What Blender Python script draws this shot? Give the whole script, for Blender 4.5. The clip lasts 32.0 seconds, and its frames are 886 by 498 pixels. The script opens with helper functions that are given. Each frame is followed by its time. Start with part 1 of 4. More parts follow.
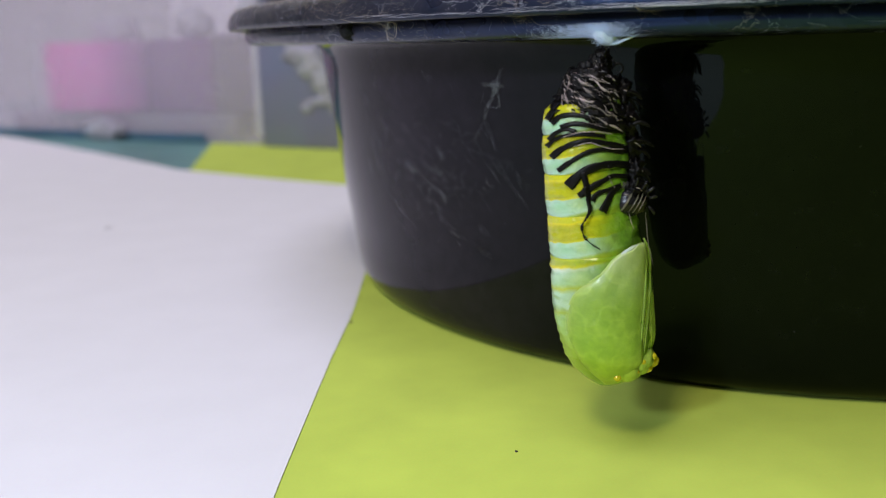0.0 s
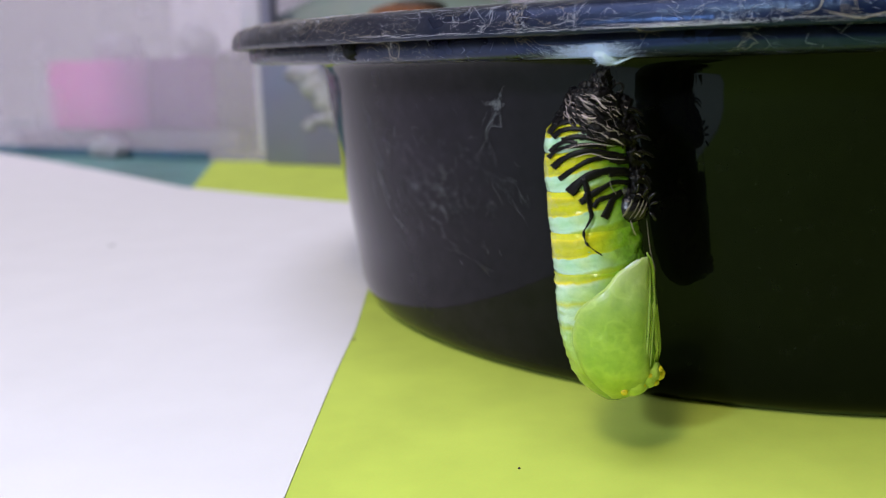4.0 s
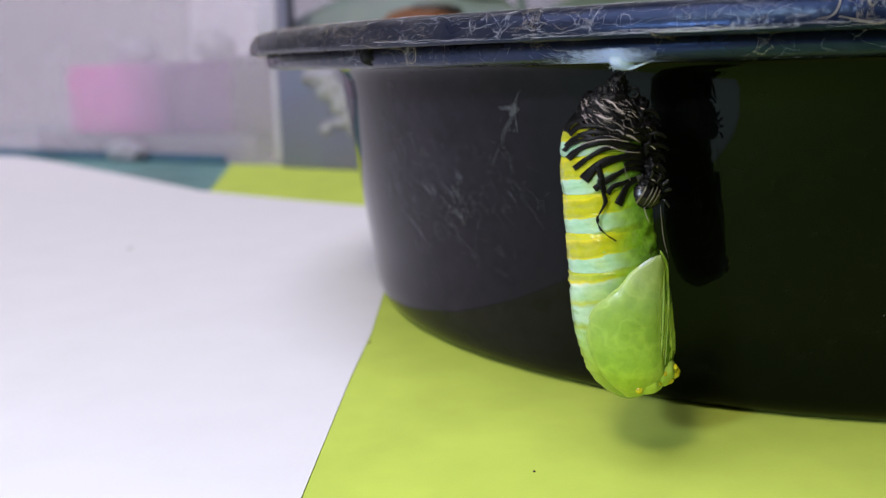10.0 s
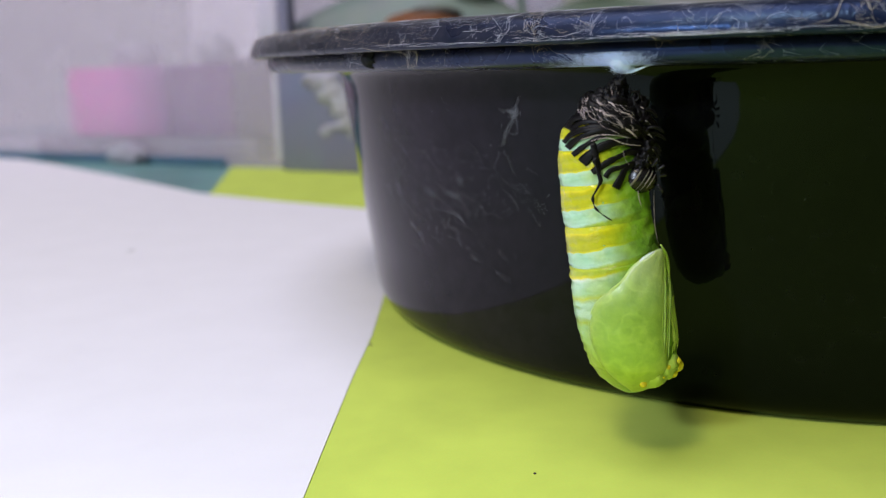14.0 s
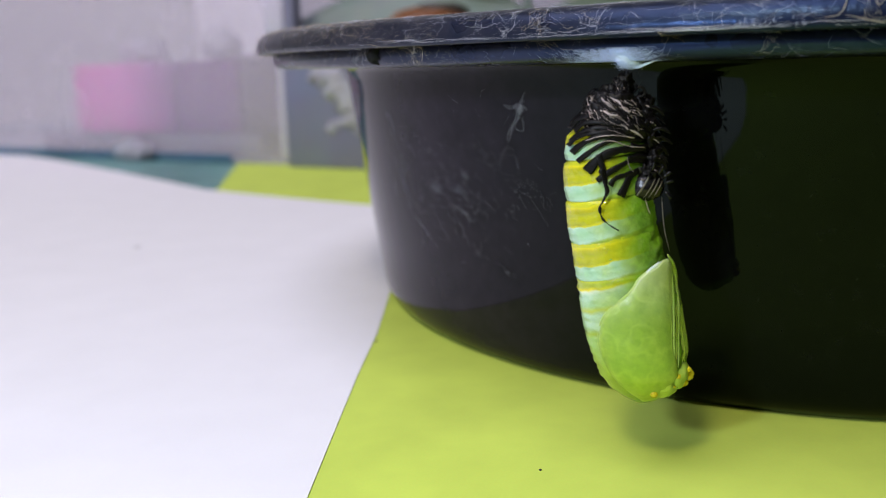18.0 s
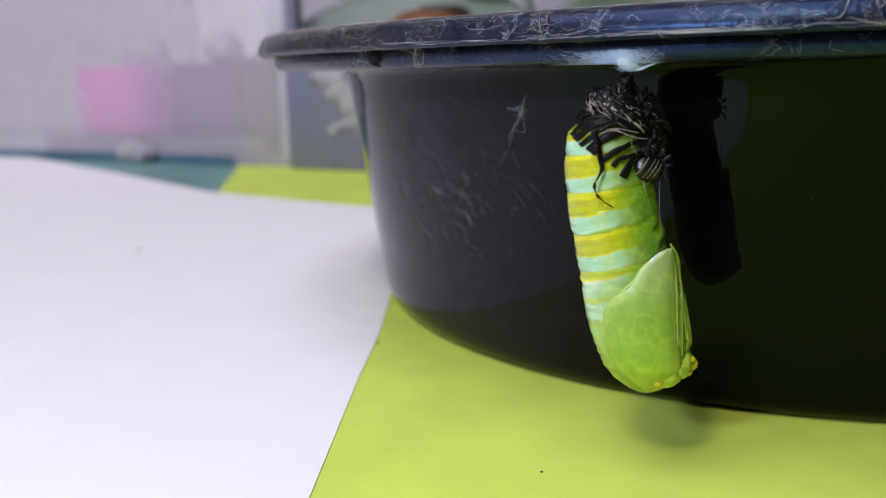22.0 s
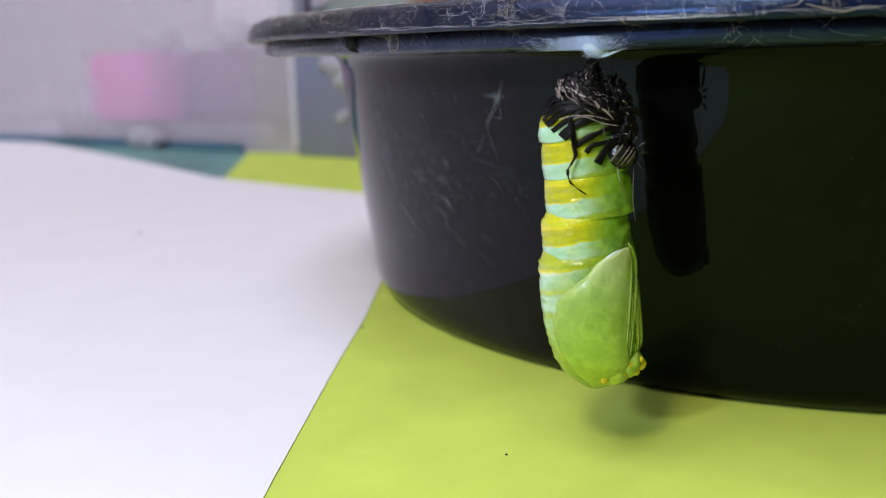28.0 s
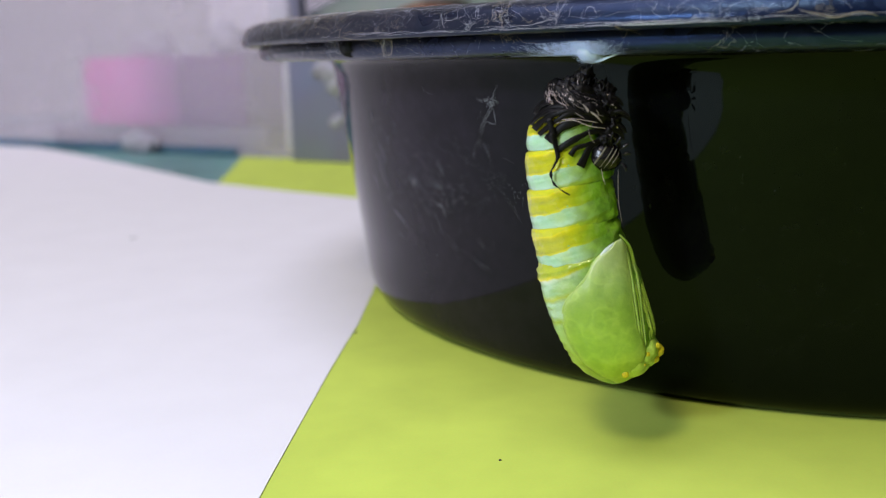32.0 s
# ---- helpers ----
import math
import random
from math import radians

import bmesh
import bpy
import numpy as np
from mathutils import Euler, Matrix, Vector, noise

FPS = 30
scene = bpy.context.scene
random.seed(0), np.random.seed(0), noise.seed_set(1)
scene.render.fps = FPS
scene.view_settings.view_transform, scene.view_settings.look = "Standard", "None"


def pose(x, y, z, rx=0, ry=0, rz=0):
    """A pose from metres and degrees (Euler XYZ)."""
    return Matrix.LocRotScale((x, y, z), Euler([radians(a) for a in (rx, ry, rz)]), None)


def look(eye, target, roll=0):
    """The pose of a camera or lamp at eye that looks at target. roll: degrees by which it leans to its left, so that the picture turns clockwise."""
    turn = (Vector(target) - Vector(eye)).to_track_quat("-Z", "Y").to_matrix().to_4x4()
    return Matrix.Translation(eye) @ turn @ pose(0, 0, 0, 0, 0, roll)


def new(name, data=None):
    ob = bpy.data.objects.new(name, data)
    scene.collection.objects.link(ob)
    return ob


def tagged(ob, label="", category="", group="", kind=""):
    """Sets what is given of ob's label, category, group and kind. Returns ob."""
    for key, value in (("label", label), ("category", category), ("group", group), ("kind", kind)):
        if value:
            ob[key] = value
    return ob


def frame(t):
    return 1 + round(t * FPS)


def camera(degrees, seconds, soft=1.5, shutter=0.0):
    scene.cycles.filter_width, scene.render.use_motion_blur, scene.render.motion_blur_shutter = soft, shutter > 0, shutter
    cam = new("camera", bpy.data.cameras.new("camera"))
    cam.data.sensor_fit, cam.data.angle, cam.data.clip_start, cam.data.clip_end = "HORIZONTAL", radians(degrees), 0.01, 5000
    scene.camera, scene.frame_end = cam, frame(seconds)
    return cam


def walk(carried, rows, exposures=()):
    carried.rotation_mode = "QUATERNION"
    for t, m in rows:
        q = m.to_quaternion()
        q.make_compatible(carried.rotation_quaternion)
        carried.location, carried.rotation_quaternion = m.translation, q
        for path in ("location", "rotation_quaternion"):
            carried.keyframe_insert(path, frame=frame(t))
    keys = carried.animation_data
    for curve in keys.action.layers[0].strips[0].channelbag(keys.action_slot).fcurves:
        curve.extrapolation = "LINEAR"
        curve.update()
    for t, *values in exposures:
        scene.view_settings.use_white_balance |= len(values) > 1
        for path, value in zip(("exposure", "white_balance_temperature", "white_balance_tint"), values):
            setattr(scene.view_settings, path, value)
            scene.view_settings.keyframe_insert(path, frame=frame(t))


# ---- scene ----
# All lengths below are written in millimetres and scaled by MM.
MM = 0.001

# ---------------------------------------------------------------- camera
cam = camera(50.0, 32.0, soft=1.15)
cam.data.dof.use_dof = True
cam.data.dof.focus_distance = 0.111
cam.data.dof.aperture_fstop = 25.0

# seconds, x, y, z in mm, yaw, pitch, roll in degrees
PATH = [
    (0.0, 0.15, 0.89, 45.72, -0.24, -12.49, -1.58),
    (0.5, 0.33, -0.45, 45.94, 0.02, -11.86, -1.65),
    (1.0, 0.11, 0.45, 46.00, -0.12, -12.06, -1.69),
    (1.5, 0.13, 0.39, 46.08, -0.08, -12.21, -1.71),
    (2.0, 0.19, 0.34, 46.16, -0.26, -11.70, -1.73),
    (2.5, 0.06, 0.18, 46.07, -0.15, -11.78, -1.69),
    (3.0, 0.11, 0.23, 46.08, -0.19, -11.54, -1.68),
    (3.5, -0.00, 0.09, 46.08, -0.19, -11.53, -1.70),
    (5.5, 0.13, 0.15, 46.10, -0.07, -11.36, -1.71),
    (6.0, 0.01, 0.01, 46.12, 0.00, -11.33, -1.77),
    (6.5, 0.02, -0.03, 46.22, 0.07, -11.54, -1.72),
    (7.0, -0.12, -0.19, 46.18, 0.23, -11.40, -1.72),
    (7.5, -0.07, -0.22, 46.04, 0.40, -11.22, -1.64),
    (8.0, -0.06, -0.42, 46.26, 0.59, -11.23, -1.75),
    (8.5, -0.16, -0.72, 46.24, 0.72, -11.15, -1.75),
    (9.0, -0.08, -0.58, 46.26, 0.73, -11.23, -1.72),
    (9.5, 0.05, -0.33, 46.22, 0.79, -11.38, -1.75),
    (10.0, -0.04, -0.57, 46.24, 0.76, -11.26, -1.73),
    (10.5, -0.09, -0.69, 46.25, 0.75, -11.20, -1.77),
    (11.0, -0.10, -0.60, 46.17, 0.76, -11.25, -1.76),
    (11.5, -0.01, -0.60, 46.19, 0.78, -11.18, -1.74),
    (12.0, -0.02, -0.40, 46.15, 0.79, -11.44, -1.75),
    (12.5, -0.17, -0.49, 46.14, 0.74, -11.38, -1.71),
    (13.0, -0.10, -0.69, 46.19, 0.78, -11.20, -1.68),
    (13.5, 0.00, -0.73, 46.34, 0.84, -11.10, -1.80),
    (14.0, -0.19, -0.90, 46.25, 0.74, -11.08, -1.68),
    (14.5, -0.02, -0.71, 46.18, 0.87, -11.11, -1.71),
    (16.5, -0.13, -0.96, 46.29, 1.09, -11.13, -1.75),
    (17.0, -0.13, -0.97, 46.33, 1.09, -11.18, -1.75),
    (17.5, -0.09, -0.65, 46.24, 1.11, -11.33, -1.76),
    (18.0, -0.09, -0.77, 46.24, 1.13, -11.30, -1.78),
    (18.5, -0.13, -0.80, 46.17, 1.13, -11.12, -1.73),
    (19.0, -0.13, -0.89, 46.14, 1.13, -11.08, -1.74),
    (19.5, -0.16, -1.08, 46.26, 1.12, -10.97, -1.74),
    (20.0, -0.19, -0.95, 46.26, 1.13, -11.13, -1.82),
    (20.5, -0.12, -0.80, 46.10, 1.15, -11.36, -1.73),
    (21.0, -0.08, -0.68, 46.14, 1.17, -11.43, -1.75),
    (21.5, -0.10, -0.81, 46.12, 1.16, -11.20, -1.69),
    (22.0, -0.06, -0.86, 46.26, 1.22, -11.18, -1.79),
    (22.5, -0.12, -1.05, 46.38, 1.24, -11.13, -1.91),
    (23.0, -0.22, -1.21, 46.32, 1.36, -11.02, -1.77),
    (23.5, -0.34, -1.33, 46.31, 1.57, -11.09, -1.82),
    (24.0, -0.11, -1.26, 46.36, 1.92, -11.12, -1.89),
    (24.5, -0.35, -1.15, 45.86, 1.79, -11.49, -1.54),
    (25.0, -0.03, 0.24, 45.83, 0.44, -11.78, -1.60),
    (25.5, 1.99, -0.96, 46.04, 0.60, -12.12, -1.68),
    (27.5, 5.88, -1.84, 45.72, 2.30, -11.90, -1.46),
    (28.0, 5.96, -1.90, 45.68, 2.45, -11.77, -1.45),
    (28.5, 6.06, -1.91, 45.84, 2.47, -11.85, -1.52),
    (29.0, 5.96, -1.93, 45.68, 2.45, -11.83, -1.42),
    (29.5, 5.93, -1.72, 45.61, 2.54, -12.18, -1.48),
    (30.0, 5.95, -1.73, 45.71, 2.53, -12.07, -1.47),
    (30.5, 5.80, -2.07, 45.68, 2.49, -11.88, -1.48),
    (31.0, 5.88, -1.88, 45.84, 2.51, -11.91, -1.51),
    (31.5, 5.84, -1.90, 45.63, 2.60, -12.10, -1.41),
    (32.0, 6.00, -1.71, 45.65, 2.09, -11.48, -1.32),
]


def cam_pose(x, y, z, yaw, pitch, roll):
    return pose(x * MM, y * MM, z * MM, 90 + pitch, 0, yaw) @ pose(0, 0, 0, 0, 0, roll)


walk(cam, [(r[0], cam_pose(*r[1:])) for r in PATH], exposures=[(0.0, -0.2), (1.0, -0.1), (2.0, -0.03), (3.0, 0.0), (32.0, 0.0)])

# ---------------------------------------------------------------- light
world = bpy.data.worlds.new("room_air")
scene.world = world
world.use_nodes = True
world.node_tree.nodes["Background"].inputs[0].default_value = (0.55, 0.58, 0.7, 1)
world.node_tree.nodes["Background"].inputs[1].default_value = 0.05


def area_lamp(name, eye, target, size, watts, colour):
    data = bpy.data.lights.new(name, "AREA")
    data.shape, data.size, data.energy, data.color = "DISK", size, watts, colour
    ob = new(name, data)
    ob.matrix_world = look(eye, target)
    return ob


# a small cool lamp close in front and to one side, a warmer lamp above and behind the viewer, and the broad cool light of the ceiling
area_lamp("lamp_light", (-0.083, -0.030, 0.103), (0.005, 0.11, 0.02), 0.018, 0.20, (0.70, 0.81, 1.0))
area_lamp("desk_lamp_light", (-0.49, -0.86, 1.30), (0.02, 0.10, 0.0), 0.31, 10.4, (1.0, 0.88, 0.65))
area_lamp("ceiling_light", (-0.50, -0.14, 1.45), (-0.03, 0.15, 0.0), 1.3, 18.0, (0.79, 0.775, 1.0))


# ---------------------------------------------------------------- materials
def nodes_of(name, rough=0.5, metal=0.0):
    m = bpy.data.materials.new(name)
    m.use_nodes = True
    nt = m.node_tree
    b = nt.nodes["Principled BSDF"]
    b.inputs["Roughness"].default_value = rough
    b.inputs["Metallic"].default_value = metal
    return m, nt, b


def ramp(nt, stops, interp="LINEAR"):
    r = nt.nodes.new("ShaderNodeValToRGB")
    r.color_ramp.interpolation = interp
    el = r.color_ramp.elements
    while len(el) < len(stops):
        el.new(0.5)
    for e, (p, c) in zip(el, stops):
        e.position, e.color = p, (*c, 1)
    return r


def noise_node(nt, scale, detail=3.0, coords="Object", rough=0.55):
    tc = nt.nodes.new("ShaderNodeTexCoord")
    n = nt.nodes.new("ShaderNodeTexNoise")
    n.inputs["Scale"].default_value, n.inputs["Detail"].default_value = scale, detail
    n.inputs["Roughness"].default_value = rough
    nt.links.new(tc.outputs[coords], n.inputs["Vector"])
    return n


def bump(nt, b, height, strength, distance):
    u = nt.nodes.new("ShaderNodeBump")
    u.inputs["Strength"].default_value, u.inputs["Distance"].default_value = strength, distance
    nt.links.new(height, u.inputs["Height"])
    nt.links.new(u.outputs[0], b.inputs["Normal"])
    return u


def mixed(nt, fac, a, b2, mode="MIX"):
    x = nt.nodes.new("ShaderNodeMix")
    x.data_type, x.blend_type = "RGBA", mode
    for sock, v in ((x.inputs[0], fac), (x.inputs[6], a), (x.inputs[7], b2)):
        if isinstance(v, bpy.types.NodeSocket):
            nt.links.new(v, sock)
        elif isinstance(v, tuple):
            sock.default_value = (*v, 1)
        else:
            sock.default_value = v
    return x.outputs[2]


def plain(name, colour, rough=0.5, spread=0.12, scale=900.0, bumps=0.15, dist=0.0001, sss=0.0, metal=0.0):
    """A plain coloured surface with two scales of unevenness."""
    m, nt, b = nodes_of(name, rough, metal)
    n1, n2 = noise_node(nt, scale, 4), noise_node(nt, scale / 9, 2)
    dark = tuple(c * (1 - spread) for c in colour)
    light = tuple(min(1, c * (1 + spread)) for c in colour)
    r1 = ramp(nt, [(0.3, dark), (0.7, light)])
    nt.links.new(n2.outputs[0], r1.inputs[0])
    col = mixed(nt, 0.25, r1.outputs[0], n1.outputs[1], "SOFT_LIGHT")
    nt.links.new(col, b.inputs["Base Color"])
    if bumps:
        bump(nt, b, n1.outputs[0], bumps, dist)
    if sss:
        b.inputs["Subsurface Weight"].default_value = sss
        b.inputs["Subsurface Radius"].default_value = (1.0, 1.0, 0.4)
        b.inputs["Subsurface Scale"].default_value = 0.0012
    return m


def paper(name, colour, spread):
    m, nt, b = nodes_of(name, 0.85)
    n1, n2, n3 = noise_node(nt, 2600, 5), noise_node(nt, 70, 3), noise_node(nt, 18, 2)
    r1 = ramp(nt, [(0.25, tuple(c * (1 - spread) for c in colour)), (0.75, colour)])
    nt.links.new(n2.outputs[0], r1.inputs[0])
    col = mixed(nt, 0.12, r1.outputs[0], n1.outputs[1], "SOFT_LIGHT")
    nt.links.new(col, b.inputs["Base Color"])
    bump(nt, b, n3.outputs[0], 0.25, 0.002)
    b.inputs["Specular IOR Level"].default_value = 0.5
    return m


def black_plastic(name, base, rough, dusty, gloss, grain=0.04):
    m, nt, b = nodes_of(name, rough)
    n1, n2 = noise_node(nt, 420, 6), noise_node(nt, 60, 4)
    r1 = ramp(nt, [(0.55, base), (0.8, tuple(c + dusty * (0.5 + c / base[2]) for c in base))])
    nt.links.new(n1.outputs[0], r1.inputs[0])
    nt.links.new(r1.outputs[0], b.inputs["Base Color"])
    rr = ramp(nt, [(0.3, (rough * 0.8,) * 3), (0.75, (rough * 1.35,) * 3)])
    nt.links.new(n2.outputs[0], rr.inputs[0])
    nt.links.new(rr.outputs[0], b.inputs["Roughness"])
    bump(nt, b, n2.outputs[0] if grain < 0.1 else n1.outputs[0], grain, 0.0006)
    b.inputs["Specular IOR Level"].default_value = gloss
    return m


def segment_skin(name, stops, belly, height, middle, wobble, turn=(-0.0008, 0.0036)):
    """Cross bands along the height of a body segment, turning a patchy green towards the belly side."""
    m, nt, b = nodes_of(name, 0.3)
    tc = nt.nodes.new("ShaderNodeTexCoord")
    sep = nt.nodes.new("ShaderNodeSeparateXYZ")
    nt.links.new(tc.outputs["Object"], sep.inputs[0])

    def sums(op, p, q, r=0.0):
        k = nt.nodes.new("ShaderNodeMath")
        k.operation = op
        for sock, v in zip(k.inputs, (p, q, r)):
            if isinstance(v, bpy.types.NodeSocket):
                nt.links.new(v, sock)
            else:
                sock.default_value = v
        return k.outputs[0]

    n, fine = noise_node(nt, 170, 2), noise_node(nt, 900, 4)
    level = sums("MULTIPLY_ADD", sep.outputs[0], -0.25, sep.outputs[2])
    level = sums("MULTIPLY_ADD", level, 1000.0 / height, middle)
    level = sums("ADD", level, sums("MULTIPLY_ADD", n.outputs[0], wobble, -0.5 * wobble))
    level = sums("ADD", level, sums("MULTIPLY_ADD", fine.outputs[0], 0.10 * 4.7 / height, -0.05 * 4.7 / height))
    r1 = ramp(nt, stops)
    nt.links.new(level, r1.inputs[0])
    side = nt.nodes.new("ShaderNodeMapRange")
    side.inputs["From Min"].default_value, side.inputs["From Max"].default_value = turn
    side.inputs["To Max"].default_value = 0.92
    nt.links.new(sums("MULTIPLY_ADD", n.outputs[0], 0.006, sums("ADD", sep.outputs[0], -0.0020)), side.inputs["Value"])
    patch = ramp(nt, [(0.35, belly), (0.55, tuple(1.6 * c for c in belly)), (0.75, (0.22, 0.34, 0.08))])
    nt.links.new(noise_node(nt, 420, 3).outputs[0], patch.inputs[0])
    # the yellow spreads over the bands where they turn towards the belly
    gilt = nt.nodes.new("ShaderNodeMapRange")
    gilt.inputs["From Min"].default_value, gilt.inputs["From Max"].default_value = turn[0] - 0.0028, turn[1] - 0.0016
    gilt.inputs["To Max"].default_value = 0.68
    nt.links.new(sums("MULTIPLY_ADD", noise_node(nt, 240, 3).outputs[0], 0.008, sums("ADD", sep.outputs[0], -0.0040)), gilt.inputs["Value"])
    gold = ramp(nt, [(0.35, (0.34, 0.42, 0.02)), (0.6, (0.56, 0.54, 0.012))])
    nt.links.new(n.outputs[0], gold.inputs[0])
    golden = mixed(nt, gilt.outputs[0], r1.outputs[0], gold.outputs[0])
    col = mixed(nt, side.outputs[0], golden, patch.outputs[0])
    grain = ramp(nt, [(0.3, (0.40, 0.42, 0.40)), (0.7, (0.58, 0.57, 0.58))])
    nt.links.new(fine.outputs[0], grain.inputs[0])
    nt.links.new(mixed(nt, 0.7, col, grain.outputs[0], "SOFT_LIGHT"), b.inputs["Base Color"])
    n2 = noise_node(nt, 520, 3)
    bump(nt, b, n2.outputs[0], 0.55, 0.0007)
    nt.links.new(b.inputs["Normal"].links[0].from_socket, b.inputs["Coat Normal"])
    b.inputs["Specular IOR Level"].default_value = 0.1
    b.inputs["Coat Weight"].default_value = 0.85
    b.inputs["Coat Roughness"].default_value = 0.05
    b.inputs["Subsurface Weight"].default_value = 0.3
    b.inputs["Subsurface Radius"].default_value = (1.0, 1.0, 0.5)
    b.inputs["Subsurface Scale"].default_value = 0.0012
    return m


YELLOW, MINT, LEAF = (0.48, 0.45, 0.004), (0.45, 0.68, 0.53), (0.085, 0.20, 0.012)
M_white = paper("white_paper", (0.82, 0.81, 0.84), 0.04)
M_lime = paper("lime_paper", (0.585, 0.725, 0.105), 0.16)
M_table = plain("teal_table", (0.12, 0.27, 0.26), 0.5, 0.35, 120)
M_black = black_plastic("black_plastic", (0.0019, 0.0020, 0.0021), 0.028, 0.0015, 0.123, 0.012)
M_black.node_tree.nodes["Principled BSDF"].inputs["Specular Tint"].default_value = (0.76, 1.0, 0.86, 1)
# white paper's pale reflection painted on the bowl's webbed side, mottled with silk dust
nt = M_black.node_tree
b = nt.nodes["Principled BSDF"]
side_fade = nt.nodes.new("ShaderNodeMapRange")
side_fade.inputs["From Min"].default_value, side_fade.inputs["From Max"].default_value = -0.048, -0.086
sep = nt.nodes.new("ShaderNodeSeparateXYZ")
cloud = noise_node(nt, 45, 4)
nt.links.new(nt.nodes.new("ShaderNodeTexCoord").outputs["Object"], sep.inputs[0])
nt.links.new(sep.outputs[0], side_fade.inputs["Value"])
painted_reflection = ramp(nt, [(0.32, (0.010, 0.0072, 0.0125)), (0.66, (0.041, 0.030, 0.048))])
nt.links.new(mixed(nt, 0.45, cloud.outputs[0], noise_node(nt, 330, 6, rough=0.7).outputs[0]), painted_reflection.inputs[0])
nt.links.new(mixed(nt, side_fade.outputs[0], b.inputs["Base Color"].links[0].from_socket, painted_reflection.outputs[0]), b.inputs["Base Color"])
M_rim = black_plastic("scuffed_rim_plastic", (0.005, 0.008, 0.024), 0.27, 0.012, 0.44, 0.30)
# the cool lamp's blue sheen is put into the tint of rim and ring
M_rim.node_tree.nodes["Principled BSDF"].inputs["Specular Tint"].default_value = (0.24, 0.46, 1.0, 1)
M_ring = black_plastic("dusty_ring_plastic", (0.006, 0.008, 0.022), 0.25, 0.014, 0.72, 0.16)
M_ring.node_tree.nodes["Principled BSDF"].inputs["Specular Tint"].default_value = (0.20, 0.42, 1.0, 1)
for m in (M_rim, M_ring):
    nt = m.node_tree
    b = nt.nodes["Principled BSDF"]
    side_fade = nt.nodes.new("ShaderNodeMapRange")
    side_fade.inputs["From Min"].default_value, side_fade.inputs["From Max"].default_value, side_fade.inputs["To Max"].default_value = -0.030, -0.090, 0.6
    sep = nt.nodes.new("ShaderNodeSeparateXYZ")
    nt.links.new(nt.nodes.new("ShaderNodeTexCoord").outputs["Object"], sep.inputs[0])
    nt.links.new(sep.outputs[0], side_fade.inputs["Value"])
    dust = ramp(nt, [(0.35, (0.009, 0.008, 0.009)), (0.65, (0.045, 0.039, 0.040))])
    nt.links.new(noise_node(nt, 260, 6).outputs[0], dust.inputs[0])
    nt.links.new(mixed(nt, side_fade.outputs[0], b.inputs["Base Color"].links[0].from_socket, dust.outputs[0]), b.inputs["Base Color"])
    # the painted blue sheen turns greyer towards the dusty left side
    tint = b.inputs["Specular Tint"]
    nt.links.new(mixed(nt, side_fade.outputs[0], tuple(tint.default_value)[:3], (0.36, 0.40, 0.60)), tint)
OLIVE = (0.40, 0.41, 0.010)
M_band = segment_skin("banded_skin", [(0.0, (0.40, 0.46, 0.03)), (0.07, (0.36, 0.50, 0.10)), (0.13, MINT), (0.34, (0.36, 0.60, 0.38)), (0.50, MINT), (0.53, (0.66, 0.60, 0.012)), (0.58, OLIVE),
                                      (0.72, (0.48, 0.48, 0.010)), (0.80, OLIVE), (0.90, YELLOW), (0.96, (0.70, 0.62, 0.01)), (1.0, (0.55, 0.55, 0.02))],
                      LEAF, 4.7, 0.5, 0.30)
M_front = segment_skin("thorax_skin", [(0.0, (0.36, 0.52, 0.06)), (0.35, (0.33, 0.52, 0.10)), (0.54, (0.36, 0.58, 0.22)), (0.606, (0.36, 0.60, 0.28)), (0.644, (0.42, 0.55, 0.10)),
                                       (0.68, MINT), (0.7875, MINT), (0.822, (0.48, 0.55, 0.06)), (0.856, (0.36, 0.62, 0.36)), (0.9375, MINT), (0.96, (0.72, 0.82, 0.70)),
                                       (0.9755, (0.78, 0.66, 0.01)), (1.0, (0.42, 0.48, 0.04))], LEAF, 16.0, 0.88, 0.03, (-0.0040, 0.0022))
M_wing, nt, b = nodes_of("wing_case_skin", 0.36)
tc = nt.nodes.new("ShaderNodeTexCoord")
sep = nt.nodes.new("ShaderNodeSeparateXYZ")
nt.links.new(tc.outputs["Object"], sep.inputs[0])
span = nt.nodes.new("ShaderNodeMapRange")
span.inputs["From Min"].default_value, span.inputs["From Max"].default_value = -0.014, 0.0025
nt.links.new(sep.outputs[2], span.inputs["Value"])
tone = ramp(nt, [(0.0, (0.40, 0.52, 0.02)), (0.12, (0.34, 0.49, 0.03)), (0.3, (0.25, 0.42, 0.04)), (0.6, (0.26, 0.42, 0.06)), (0.85, (0.34, 0.48, 0.15)), (1.0, (0.48, 0.58, 0.32))])
nt.links.new(span.outputs[0], tone.inputs[0])
n1, n2 = noise_node(nt, 700, 5), noise_node(nt, 2600, 3)
blot = ramp(nt, [(0.3, (0.30, 0.32, 0.34)), (0.7, (0.68, 0.66, 0.58))])
nt.links.new(n1.outputs[0], blot.inputs[0])
n3 = noise_node(nt, 190, 3)
net = ramp(nt, [(0.455, (0.5, 0.5, 0.5)), (0.5, (0.68, 0.66, 0.68)), (0.545, (0.5, 0.5, 0.5))])
nt.links.new(n3.outputs[0], net.inputs[0])
mapping = nt.nodes.new("ShaderNodeMapping")
mapping.vector_type = "TEXTURE"
mapping.inputs["Location"].default_value, mapping.inputs["Scale"].default_value = (0.0006, 0, -0.0050), (0.0045, 1.0, 0.0088)
nt.links.new(tc.outputs["Object"], mapping.inputs["Vector"])
span2 = nt.nodes.new("ShaderNodeVectorMath")
span2.operation = "LENGTH"
